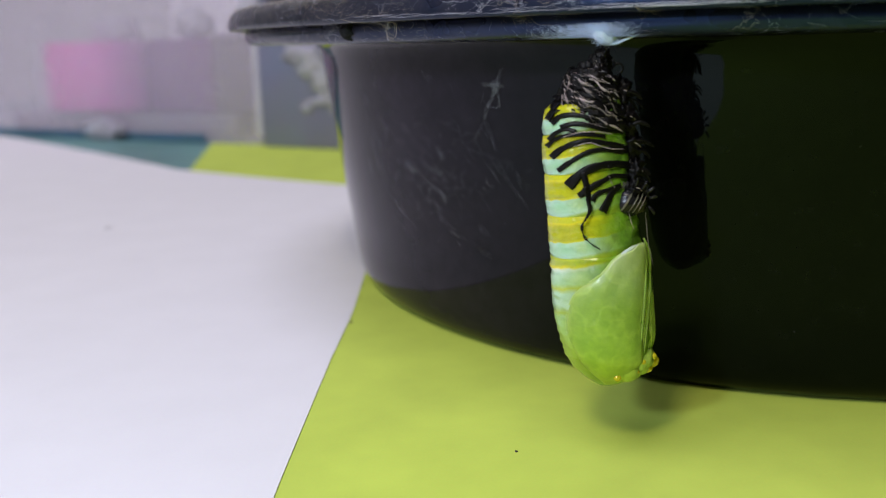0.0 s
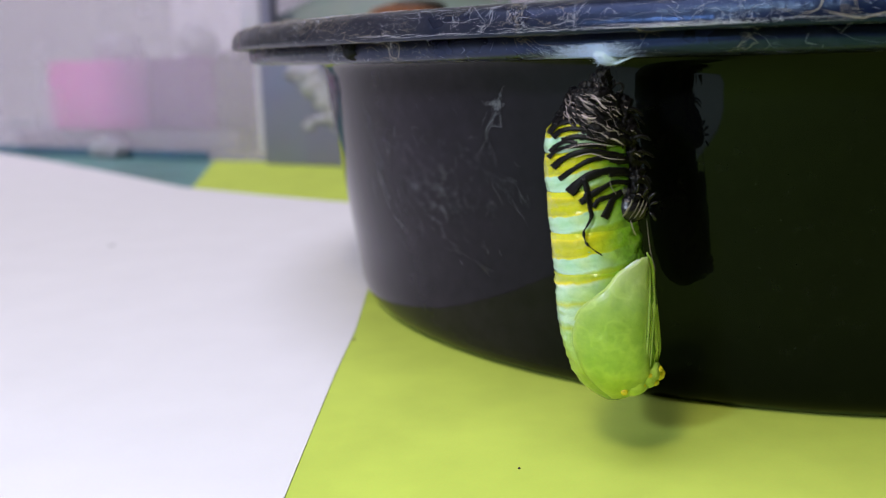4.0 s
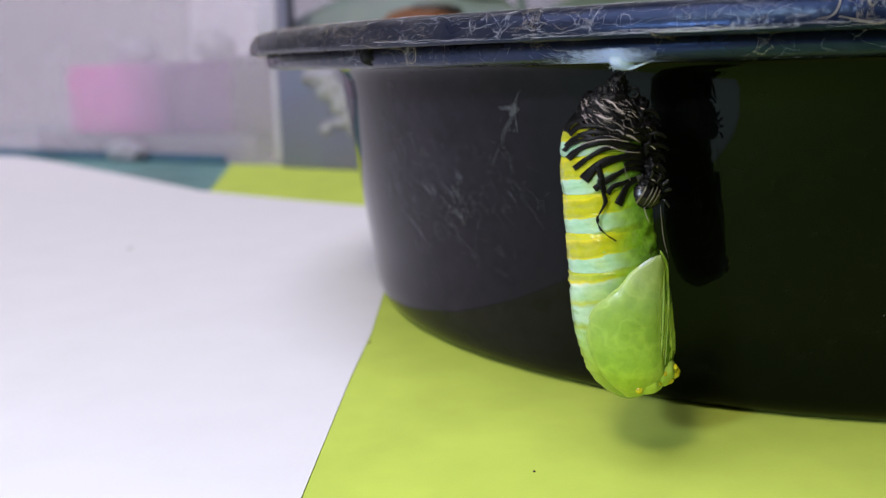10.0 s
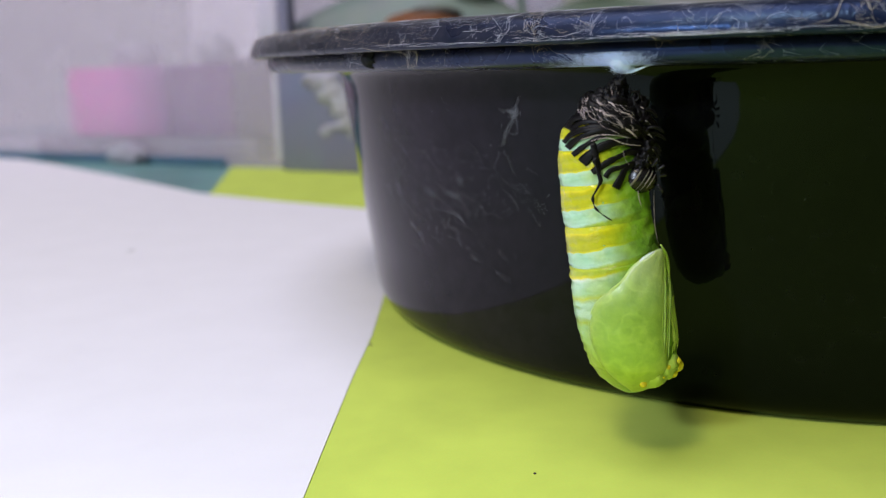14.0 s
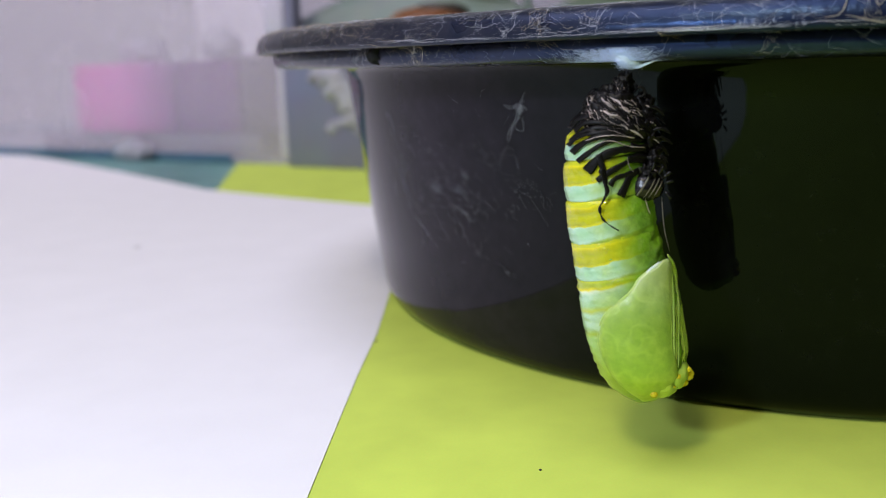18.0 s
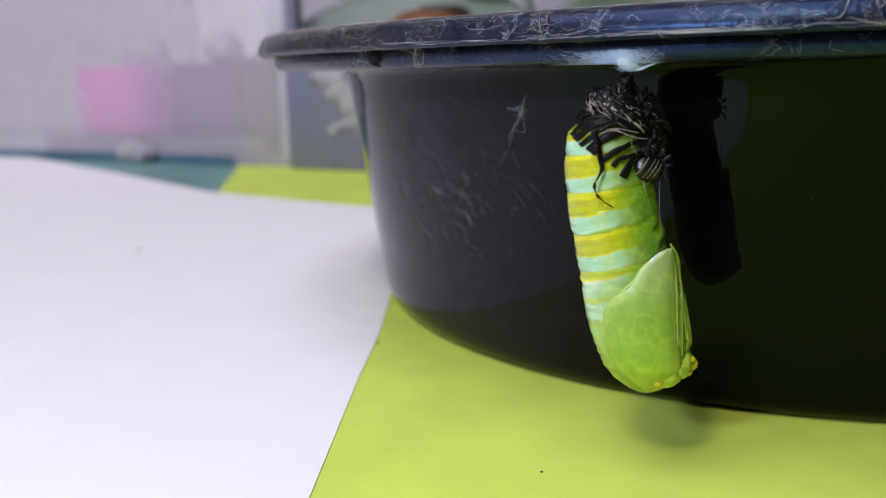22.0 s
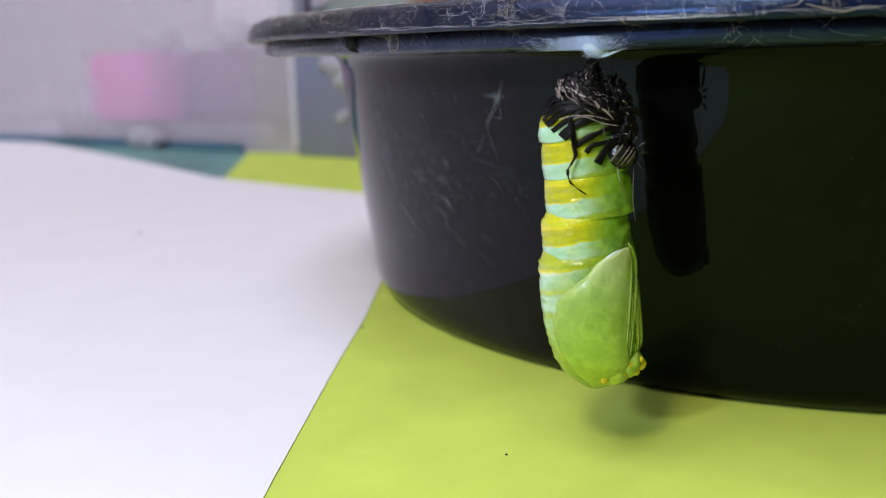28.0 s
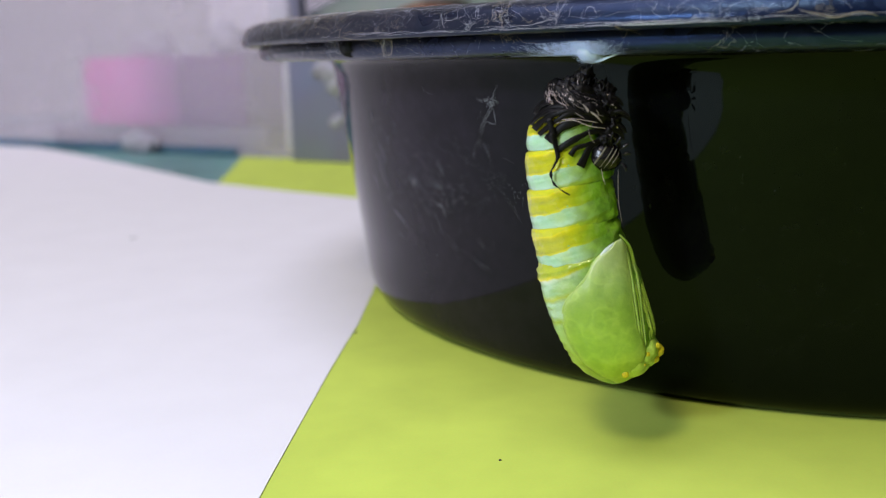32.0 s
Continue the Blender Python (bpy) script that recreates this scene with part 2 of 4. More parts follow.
nt.links.new(mapping.outputs[0], span2.inputs[0])
margin = nt.nodes.new("ShaderNodeMapRange")
margin.inputs["From Min"].default_value, margin.inputs["From Max"].default_value, margin.inputs["To Max"].default_value = 0.70, 1.10, 0.45
nt.links.new(span2.outputs["Value"], margin.inputs["Value"])
edged = mixed(nt, margin.outputs[0], tone.outputs[0], (0.38, 0.51, 0.10))
mottled = mixed(nt, 0.6, edged, blot.outputs[0], "SOFT_LIGHT")
nt.links.new(mixed(nt, 0.75, mottled, net.outputs[0], "SOFT_LIGHT"), b.inputs["Base Color"])
bump(nt, b, n1.outputs[0], 0.38, 0.0004)
b.inputs["Coat Weight"].default_value = 0.1
b.inputs["Coat Roughness"].default_value = 0.15
b.inputs["Subsurface Weight"].default_value = 0.3
b.inputs["Subsurface Radius"].default_value = (1.0, 1.0, 0.4)
b.inputs["Subsurface Scale"].default_value = 0.0012
M_wvein = plain("wing_vein", (0.28, 0.43, 0.06), 0.36, 0.2, 900, sss=0.3)
M_vein = plain("pale_green_ridge", (0.36, 0.50, 0.13), 0.65, 0.15, 900, sss=0.3)
M_bead = plain("pale_beaded_ridge", (0.30, 0.45, 0.09), 0.35, 0.25, 1500, sss=0.3)
M_gloss = plain("pale_moist_hinge", (0.55, 0.66, 0.50), 0.15, 0.1, 900, sss=0.3)
M_gold = plain("yellow_tubercle", (0.62, 0.52, 0.02), 0.2, 0.2, 900, sss=0.4)
M_skin = plain("black_shed_skin", (0.003, 0.0026, 0.0026), 0.42, 0.4, 900, 0.35, 0.0002)
M_skin.node_tree.nodes["Principled BSDF"].inputs["Specular IOR Level"].default_value = 0.15
M_streak = plain("beige_skin_streak", (0.40, 0.33, 0.31), 0.4, 0.5, 1200)


def vary(m, low):
    """Makes each object of a material a little darker or lighter than the next."""
    nt = m.node_tree
    b = nt.nodes["Principled BSDF"]
    src = b.inputs["Base Color"].links[0].from_socket
    info = nt.nodes.new("ShaderNodeObjectInfo")
    col = mixed(nt, info.outputs["Random"], src, (low, low * 0.85, low * 0.75))
    nt.links.new(col, b.inputs["Base Color"])


vary(M_streak, 0.12)
M_film = plain("glossy_head_skin", (0.005, 0.0045, 0.0045), 0.26, 0.5, 900)
M_film.node_tree.nodes["Principled BSDF"].inputs["Specular IOR Level"].default_value = 0.3
M_membrane = plain("grey_green_membrane", (0.06, 0.06, 0.045), 0.25, 0.4, 900)
M_dull = plain("dull_tan_stripe", (0.13, 0.115, 0.08), 0.3, 0.7, 1200)
M_silk = plain("white_silk", (0.64, 0.65, 0.76), 0.6, 0.1, 2000)
M_pad = plain("bright_silk", (0.70, 0.81, 1.0), 0.6, 0.06, 2000)
M_fuzz = plain("bluish_silk_fuzz", (0.62, 0.73, 1.0), 0.5, 0.06, 2000)
M_tan = plain("tan_silk", (0.40, 0.34, 0.27), 0.7, 0.3, 1500)
M_speck = plain("dark_speck", (0.03, 0.025, 0.02), 0.7, 0.3, 2000)
M_spir = plain("green_pore", (0.2, 0.4, 0.14), 0.4, 0.2, 900)
M_smudge = plain("grey_smudge", (0.45, 0.45, 0.46), 0.9, 0.2, 900)
M_wall = plain("grey_room_wall", (0.76, 0.78, 0.76), 0.85, 0.05, 12, 0.1, 0.001)
M_pink, nt, b = nodes_of("pink_card_fading_to_mauve", 0.6)
tc, sep = nt.nodes.new("ShaderNodeTexCoord"), nt.nodes.new("ShaderNodeSeparateXYZ")
fade = nt.nodes.new("ShaderNodeMapRange")
fade.inputs["From Min"].default_value, fade.inputs["From Max"].default_value = -0.034, 0.040
nt.links.new(tc.outputs["Object"], sep.inputs[0])
nt.links.new(sep.outputs[0], fade.inputs["Value"])
tone = ramp(nt, [(0.0, (0.72, 0.16, 0.50)), (0.5, (0.74, 0.20, 0.58)), (1.0, (0.26, 0.09, 0.30))])
nt.links.new(fade.outputs[0], tone.inputs[0])
nt.links.new(mixed(nt, 0.3, tone.outputs[0], noise_node(nt, 60, 3).outputs[1], "SOFT_LIGHT"), b.inputs["Base Color"])
M_brown = plain("orange_brown_glaze", (0.22, 0.075, 0.02), 0.35, 0.5, 50)
M_trim = plain("dark_blue_trim", (0.07, 0.16, 0.25), 0.5, 0.2, 60)
M_mauve = plain("mauve_card", (0.20, 0.065, 0.25), 0.6, 0.25, 30)
M_violet = plain("grey_violet_card", (0.12, 0.09, 0.15), 0.6, 0.25, 30)
M_void = plain("dark_gap", (0.002, 0.002, 0.002), 0.9, 0.2, 900)
M_patch = plain("grey_white_patch", (0.44, 0.44, 0.52), 0.8, 0.4, 90)
M_card = plain("grey_card", (0.26, 0.25, 0.32), 0.8, 0.1, 60)
M_latch = plain("pale_lilac_plastic", (0.62, 0.61, 0.74), 0.5, 0.15, 50)
# dark colour standing in for the unlit, unseen part of the room
M_unlit = plain("unlit_room_side", (0.03, 0.034, 0.022), 0.85, 0.1, 12)
M_leaf = plain("dull_green_leaf", (0.22, 0.29, 0.26), 0.5, 0.3, 80)
M_jar = plain("dark_stoneware", (0.05, 0.04, 0.035), 0.5, 0.3, 60)
M_slate = plain("slate_card", (0.20, 0.21, 0.32), 0.7, 0.15, 40)


def clear_plastic(name, colour, seen):
    m, nt, b = nodes_of(name, 0.25)
    b.inputs["Base Color"].default_value = (*colour, 1)
    n = noise_node(nt, 25, 3)
    rr = ramp(nt, [(0.3, (seen * 0.85,) * 3), (0.7, (min(1, seen * 1.15),) * 3)])
    nt.links.new(n.outputs[0], rr.inputs[0])
    nt.links.new(rr.outputs[0], b.inputs["Alpha"])
    return m


M_bin = clear_plastic("cloudy_clear_plastic", (0.92, 0.86, 1.0), 0.26)
M_binback = clear_plastic("milky_plastic", (0.9, 0.86, 0.97), 0.85)
M_binrib = clear_plastic("cloudy_plastic_rib", (0.88, 0.88, 1.0), 0.5)


# ---------------------------------------------------------------- mesh helpers
def mesh_ob(name, bm, material, smooth=True):
    bmesh.ops.recalc_face_normals(bm, faces=bm.faces)
    me = bpy.data.meshes.new(name)
    bm.to_mesh(me)
    bm.free()
    me.materials.append(material)
    if smooth:
        for p in me.polygons:
            p.use_smooth = True
    return new(name, me)


def part(name, bm, material, parent, label="", smooth=True):
    ob = mesh_ob(name, bm, material, smooth)
    ob.parent = parent
    if label:
        ob["label"] = label
    return ob


def grid_faces(bm, rows, close_u=False, close_v=False):
    """Quads over a list of rows of points in mm."""
    vs = [[bm.verts.new(Vector(p) * MM) for p in r] for r in rows]
    nu, nv = len(vs), len(vs[0])
    for i in range(nu - (0 if close_u else 1)):
        for j in range(nv - (0 if close_v else 1)):
            a, b, c, d = vs[i][j], vs[(i + 1) % nu][j], vs[(i + 1) % nu][(j + 1) % nv], vs[i][(j + 1) % nv]
            bm.faces.new((a, b, c, d))
    return vs


def lathe(profile, n=192, centre=(0, 0)):
    bm = bmesh.new()
    rows = [[(centre[0] + r * math.cos(2 * math.pi * k / n), centre[1] + r * math.sin(2 * math.pi * k / n), z) for k in range(n)] for r, z in profile]
    grid_faces(bm, rows, close_v=True)
    return bm


def spline(points, n):
    """Catmull-Rom samples through the points."""
    p = [Vector(q) for q in points]
    p = [2 * p[0] - p[1]] + p + [2 * p[-1] - p[-2]]
    res = []
    segs = len(p) - 3
    for k in range(n + 1):
        u = min(k / n * segs, segs - 1e-6)
        i = int(u)
        u -= i
        a, b, c, d = p[i:i + 4]
        res.append(0.5 * (2 * b + (c - a) * u + (2 * a - 5 * b + 4 * c - d) * u * u + (3 * b - a - 3 * c + d) * u ** 3))
    return res


def tube(bm, points, radius, sides=5, n=None, taper=True, beads=0.0):
    pts = spline(points, n or 3 * len(points))
    rows = []
    for i, p in enumerate(pts):
        t = (pts[min(i + 1, len(pts) - 1)] - pts[max(i - 1, 0)]).normalized()
        side = t.cross(Vector((0.3, 0.2, 1))).normalized()
        up = t.cross(side)
        f = i / (len(pts) - 1)
        r = radius * (1 - 0.7 * abs(2 * f - 1) ** 3) if taper else radius
        r *= 1 + beads * (i % 2 * 2 - 1)
        rows.append([p + r * (math.cos(2 * math.pi * k / sides) * side + math.sin(2 * math.pi * k / sides) * up) for k in range(sides)])
    vs = grid_faces(bm, rows, close_v=True)
    bm.faces.new(vs[0])
    bm.faces.new(vs[-1][::-1])


def blob(centre, radii, seed=0, rough=0.12, seg=20, ring=12, freq=1.2):
    bm = bmesh.new()
    rows = []
    for i in range(ring + 1):
        a = math.pi * i / ring
        row = []
        for k in range(seg):
            b = 2 * math.pi * k / seg
            d = Vector((math.sin(a) * math.cos(b), math.sin(a) * math.sin(b), math.cos(a)))
            w = 1 + rough * noise.noise(d * freq * 2 + Vector((seed * 7.1, 0, 0)))
            row.append([centre[c] + radii[c] * d[c] * w for c in range(3)])
        rows.append(row)
    grid_faces(bm, rows, close_v=True)
    bmesh.ops.remove_doubles(bm, verts=bm.verts, dist=1e-6)
    return bm


def box_bm(x0, y0, z0, x1, y1, z1, bevel=0.0):
    bm = bmesh.new()
    bmesh.ops.create_cube(bm, size=1)
    for v in bm.verts:
        v.co = Vector((x0 + (v.co.x + 0.5) * (x1 - x0), y0 + (v.co.y + 0.5) * (y1 - y0), z0 + (v.co.z + 0.5) * (z1 - z0))) * MM
    if bevel:
        bmesh.ops.bevel(bm, geom=bm.edges[:], offset=bevel * MM, segments=2, affect="EDGES", profile=0.6)
    return bm


def sheet(outline, z, thick, lift=None, step=6.0):
    """A thin sheet of paper with the outline given, cut into a fine grid so that it can lie unevenly."""
    bm = bmesh.new()
    pts = []
    for i, a in enumerate(outline):
        b = outline[(i + 1) % len(outline)]
        k = max(1, int((Vector(b) - Vector(a)).length / step))
        pts += [Vector(a).lerp(Vector(b), j / k) for j in range(k)]
    f = bm.faces.new([bm.verts.new((p.x * MM, p.y * MM, z * MM)) for p in pts])
    bmesh.ops.triangulate(bm, faces=[f])
    ext = bmesh.ops.extrude_face_region(bm, geom=bm.faces[:])
    for v in ext["geom"]:
        if isinstance(v, bmesh.types.BMVert):
            v.co.z += thick * MM
    if lift:
        for v in bm.verts:
            v.co.z += lift(v.co.x / MM, v.co.y / MM) * MM
    return bm


# ---------------------------------------------------------------- room and table
def room():
    t = 40
    # unseen floor, south and east walls are darkened to dim the bowl's reflections
    tagged(mesh_ob("floor", box_bm(-1500, -2800, -790, 1500, 1700, -750), M_unlit, False), "plain unseen floor under the table, coloured dark as if unlit", "floor", kind="structure")
    tagged(mesh_ob("ceiling", box_bm(-1500, -2800, 1700, 1500, 1700, 1740), M_wall, False), "plain light grey ceiling", "ceiling", kind="structure")
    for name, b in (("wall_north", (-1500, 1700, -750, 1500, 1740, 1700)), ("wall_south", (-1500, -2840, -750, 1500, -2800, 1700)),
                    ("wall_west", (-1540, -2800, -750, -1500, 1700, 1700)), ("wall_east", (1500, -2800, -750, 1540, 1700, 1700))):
        tagged(mesh_ob(name, box_bm(*b), M_wall if name in ("wall_north", "wall_west") else M_unlit, False), "plain room wall, coloured dark on the unseen south and east sides", "wall", kind="structure")
    table = tagged(new("table"), "teal green table with papers lying on it", "table")
    part("tabletop", box_bm(-700, -48, -26, 700, 900, -0.76, 3), M_table, table)
    for x in (-640, 580):
        for y in (0, 780):
            part("leg", box_bm(x, y, -750, x + 60, y + 60, -26, 3), M_table, table)


room()

tagged(mesh_ob("lime_paper", sheet([(-60, -45), (300, -45), (300, 300), (-20, 330), (-46, 431), (-108, 461), (-94, 362), (-70, 200)], -0.75, 0.25), M_lime, False),
       "lime green sheet of paper flat on the table", "paper")
# unseen near corner is cut away, in place of shade on the reflected paper
tagged(mesh_ob("white_paper", sheet([(-78, -45), (-46, -10), (-33.5, 5), (-25.5, 17), (-20.8, 30), (-18.6, 55), (-17.7, 96), (-16.4, 136), (-15.2, 160), (-15.0, 190), (-14, 270), (-24, 306), (-60, 332), (-98.9, 363), (-123.8, 394.6), (-157, 435),
                                     (-208, 495.5), (-271, 566), (-330, 572), (-470, 400), (-470, -45)], -0.47, 0.12), M_white, False),
       "plain white sheet of paper overlapping the lime paper", "paper")

# ---------------------------------------------------------------- bowl
BX, BY = 71.64, 196.85


def bowl():
    ob = tagged(new("bowl"), "round glossy black plastic bowl with a flanged rim", "bowl")
    ob.location = (BX * MM, BY * MM, 0)
    wall = [(0.0, 0.2), (60, 0.2), (82.5, -0.35), (85.4, -0.25), (86.7, 0.9), (87.45, 2.2), (88.0, 4.0), (88.43, 7), (89.13, 12), (90.18, 19.5), (90.81, 24), (91.65, 30), (92.21, 34), (92.77, 38), (93.19, 41), (93.47, 43), (93.8, 44.3), (94.3, 45.0),
            (94.7, 45.3), (95.4, 45.4), (96.5, 45.6), (96.5, 47.5), (92.0, 47.5), (90.5, 43), (86.5, 6), (84, 2.6), (60, 2.4), (0, 2.4)]
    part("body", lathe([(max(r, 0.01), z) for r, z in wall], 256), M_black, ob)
    ring = [(96.6, 45.5), (104.8, 45.3), (106.4, 45.5), (107.1, 46.1), (107.2, 47.2), (106.9, 48.2), (96.6, 48.2), (96.6, 45.5)]
    part("under_ring", lathe(ring, 256), M_ring, ob, "dusty stepped ring under the rim")
    lip = [(90.6, 48.3), (108.6, 48.3), (109.4, 47.9), (110.0, 48.0), (110.2, 48.5), (110.1, 49.3), (109.7, 50.2), (109.2, 50.9), (108.2, 51.4), (106.8, 51.6),
           (100.0, 51.5), (92.0, 51.1), (90.8, 50.4), (90.6, 48.3)]
    notch = (106.9 * math.cos(radians(-140.4)), 106.9 * math.sin(radians(-140.4)), 47.0)
    part("notch", blob(notch, (1.15, 1.1, 1.3), 4, 0.45, 24, 16), M_void, ob, "dark broken notch under the rim")
    part("rim", lathe(lip, 256), M_rim, ob, "scuffed rounded rim covered with silk threads")
    return ob


bowl()


def rim_point(ang, v, off=0.0):
    """A point on the bowl's rim: v runs 0..1 from the rim's top, over its edge and down to the ring's underside."""
    prof = [(100, 51.55), (106.8, 51.65), (108.3, 51.45), (109.3, 50.95), (110.1, 49.4), (110.25, 48.4), (109.4, 47.85), (107.3, 47.9), (107.25, 46.4), (106.6, 45.45), (104, 45.25)]
    u = max(0, min(0.9999, v)) * (len(prof) - 1)
    i = int(u)
    u -= i
    r = prof[i][0] * (1 - u) + prof[i + 1][0] * u + off
    z = prof[i][1] * (1 - u) + prof[i + 1][1] * u + (off if v < 0.35 else 0)
    return (BX + r * math.cos(radians(ang)), BY + r * math.sin(radians(ang)), z)


def wall_point(ang, z, off=0.05):
    prof = [(4.0, 88.0), (43.0, 93.47), (46, 94.4)]
    r = prof[0][1]
    for (z0, r0), (z1, r1) in zip(prof, prof[1:]):
        if z >= z0:
            r = r0 + (r1 - r0) * min(1, (z - z0) / (z1 - z0))
    r += off
    return (BX + r * math.cos(radians(ang)), BY + r * math.sin(radians(ang)), z)


def strands():
    rnd = random.Random(4)
    silk, tan, fuzz = bmesh.new(), bmesh.new(), bmesh.new()

    def wander(bm, a, v, da, dv, steps, radius, off=0.07, sides=4):
        """A thread that wanders over the rim, with side threads where it kinks."""
        pts, forks = [], []
        for j in range(steps):
            pts.append(rim_point(a, v, rnd.uniform(0.01, off)))
            if rnd.random() < 0.3:
                forks.append((a, v))
            a, v = a + da + rnd.gauss(0, 0.22), v + dv + rnd.gauss(0, 0.022)
        tube(bm, pts, radius, sides, 2 * len(pts))
        return forks

    # sparse loose threads all over the rim
    for k in range(420):
        a, v = rnd.uniform(-172, -94), rnd.choice((rnd.uniform(0.05, 0.52), rnd.uniform(0.05, 0.35), rnd.uniform(0.55, 0.92)))
        wander(tan if rnd.random() < (0.7 if a < -137 else 0.25) else silk, a, v, rnd.gauss(0, 0.25), rnd.gauss(0, 0.02), rnd.randint(3, 6), rnd.choice((0.003, 0.004, 0.006)))
    # patches of web, each of branching threads round a middle: angle, height on the rim, spreads, count
    for a0, v0, sa, sv, count, share in ((-133.7, 0.28, 1.2, 0.06, 16, 0.3), (-130.6, 0.33, 0.9, 0.05, 9, 0.2), (-128.4, 0.34, 0.7, 0.09, 10, 0.1), (-126.2, 0.38, 1.0, 0.08, 22, 0.1),
                                         (-124.5, 0.30, 0.9, 0.08, 26, 0.45), (-123.3, 0.42, 0.7, 0.06, 12, 0.2), (-122.0, 0.30, 0.9, 0.09, 22, 0.15), (-120.6, 0.38, 1.2, 0.07, 16, 0.1),
                                         (-118.5, 0.34, 1.1, 0.07, 12, 0.1), (-116.0, 0.3, 1.2, 0.07, 9, 0.1), (-112.5, 0.40, 0.8, 0.08, 30, 0.05), (-110.0, 0.22, 0.8, 0.05, 14, 0.1),
                                         (-138.8, 0.3, 1.2, 0.09, 24, 0.6), (-142.0, 0.26, 1.6, 0.07, 26, 0.6), (-146.5, 0.28, 1.8, 0.07, 30, 0.5), (-136.0, 0.35, 1.0, 0.09, 12, 0.4)):
        for k in range(int(0.55 * count)):
            bm = tan if rnd.random() < share else silk
            a, v = a0 + rnd.gauss(0, sa), v0 + rnd.gauss(0, sv)
            forks = wander(bm, a, v, rnd.gauss(0, 0.3), rnd.gauss(0, 0.022), rnd.randint(4, 8), rnd.choice((0.004, 0.006, 0.009, 0.013)), 0.12)
            for fa, fv in forks:
                wander(bm, fa, fv, rnd.gauss(0, 0.25), rnd.gauss(0, 0.03), rnd.randint(3, 5), rnd.choice((0.003, 0.004, 0.006)), 0.10, 3)
    # brown dust lint where the rim turns away
    for k in range(1100):
        a, v = -174 + 42 * rnd.random() ** 1.2, rnd.choice((rnd.uniform(0.05, 0.52), rnd.uniform(0.05, 0.4), rnd.uniform(0.6, 0.9)))
        pts = [rim_point(a + rnd.gauss(0, 0.25), v + rnd.gauss(0, 0.02), rnd.uniform(0, 0.15)) for j in range(4)]
        tube(tan if rnd.random() < 0.8 else silk, pts, rnd.uniform(0.003, 0.010), 3, 4)
    # uneven hem of silk along the lower edge of the rim
    for k in range(60):
        a, v = rnd.choice((rnd.gauss(-117.5, 1.8), rnd.uniform(-142, -100))), rnd.uniform(0.475, 0.525)
        step = rnd.uniform(0.3, 0.9)
        pts = [rim_point(a + j * step, v + rnd.gauss(0, 0.008), 0.07) for j in range(7)]
        tube(silk, pts, rnd.uniform(0.004, 0.013), 4, 14)
    for k in range(24):
        a = rnd.gauss(-112.5, 1.2)
        tube(silk, [rim_point(a, 0.46, 0.06), rim_point(a + rnd.gauss(0, 0.1), 0.5, 0.12), rim_point(a + rnd.gauss(0, 0.15), 0.46 + rnd.uniform(-0.1, 0.08), 0.1)], rnd.uniform(0.005, 0.011), 4, 6)
    # tangles and loops
    for a0, v0, spread, count, bm in ((-107.3, 0.33, 0.7, 9, tan), (-111.9, 0.68, 0.35, 6, tan), (-124.6, 0.36, 0.4, 14, tan), (-126.8, 0.42, 0.5, 8, silk), (-125.0, 0.66, 0.7, 10, tan),
                                      (-137.8, 0.72, 0.5, 4, tan), (-135.6, 0.80, 0.22, 12, tan), (-135.7, 0.76, 0.25, 7, silk), (-141.5, 0.3, 2.2, 10, tan), (-150, 0.25, 4.0, 16, tan),
                                      (-141.9, 0.75, 0.5, 8, silk), (-117.0, 0.6, 0.2, 7, tan)):
        for k in range(count):
            a, v = a0 + rnd.gauss(0, 0.6 * spread), v0 + rnd.gauss(0, 0.04)
            pts = []
            for j in range(6):
                pts.append(rim_point(a, v, rnd.uniform(0.05, 0.45)))
                a, v = a + rnd.gauss(0, 0.4 * spread + 0.08), v + rnd.gauss(0, 0.04)
            tube(bm, pts, rnd.uniform(0.006, 0.015), 4, 12)
    # a cord from the notch to the tangle beside it, and two curled tan cords
    for line, r in (([(-138.6, 0.50), (-137.6, 0.58), (-136.6, 0.68), (-135.8, 0.76)], 0.035), ([(-135.4, 0.66), (-135.0, 0.72), (-135.1, 0.82), (-135.7, 0.86)], 0.03),
                    ([(-109.4, 0.44), (-108.6, 0.40), (-108.2, 0.28), (-107.8, 0.24), (-107.2, 0.30), (-106.9, 0.36), (-106.4, 0.30)], 0.045),
                    ([(-108.4, 0.42), (-107.6, 0.46), (-106.6, 0.50), (-105.6, 0.46), (-104.8, 0.50)], 0.04), ([(-117.6, 0.52), (-117.4, 0.58), (-117.6, 0.64)], 0.06)):
        tube(tan, [rim_point(a, v, 0.28) for a, v in line], r, 6, 30)
    # silk combed over the ring towards the hanging place
    for k in range(6500):
        side = -1 if rnd.random() < 0.62 else 1
        reach = abs(rnd.gauss(0, 1.5 if side < 0 else 1.0))
        a, v = -120.25 + side * reach, rnd.uniform(0.765, 0.93)
        da = -side * rnd.uniform(0.10, 0.45)
        dv = rnd.gauss(0.022, 0.014)
        tube(fuzz, [rim_point(a, v, 0.03), rim_point(a + 0.5 * da, v + 0.55 * dv, 0.08), rim_point(a + da, v + dv, 0.04)], rnd.uniform(0.003, 0.007) * (2.1 if reach < 0.7 else 1.1), 3, 3)
    tagged(mesh_ob("silk_threads", silk, M_silk), "fine white silk threads spun over the bowl rim", "silk", kind="stuff")
    tagged(mesh_ob("silk_fuzz", fuzz, M_fuzz), "bluish white silk fuzz fanned out round the hanging place", "silk", kind="stuff")
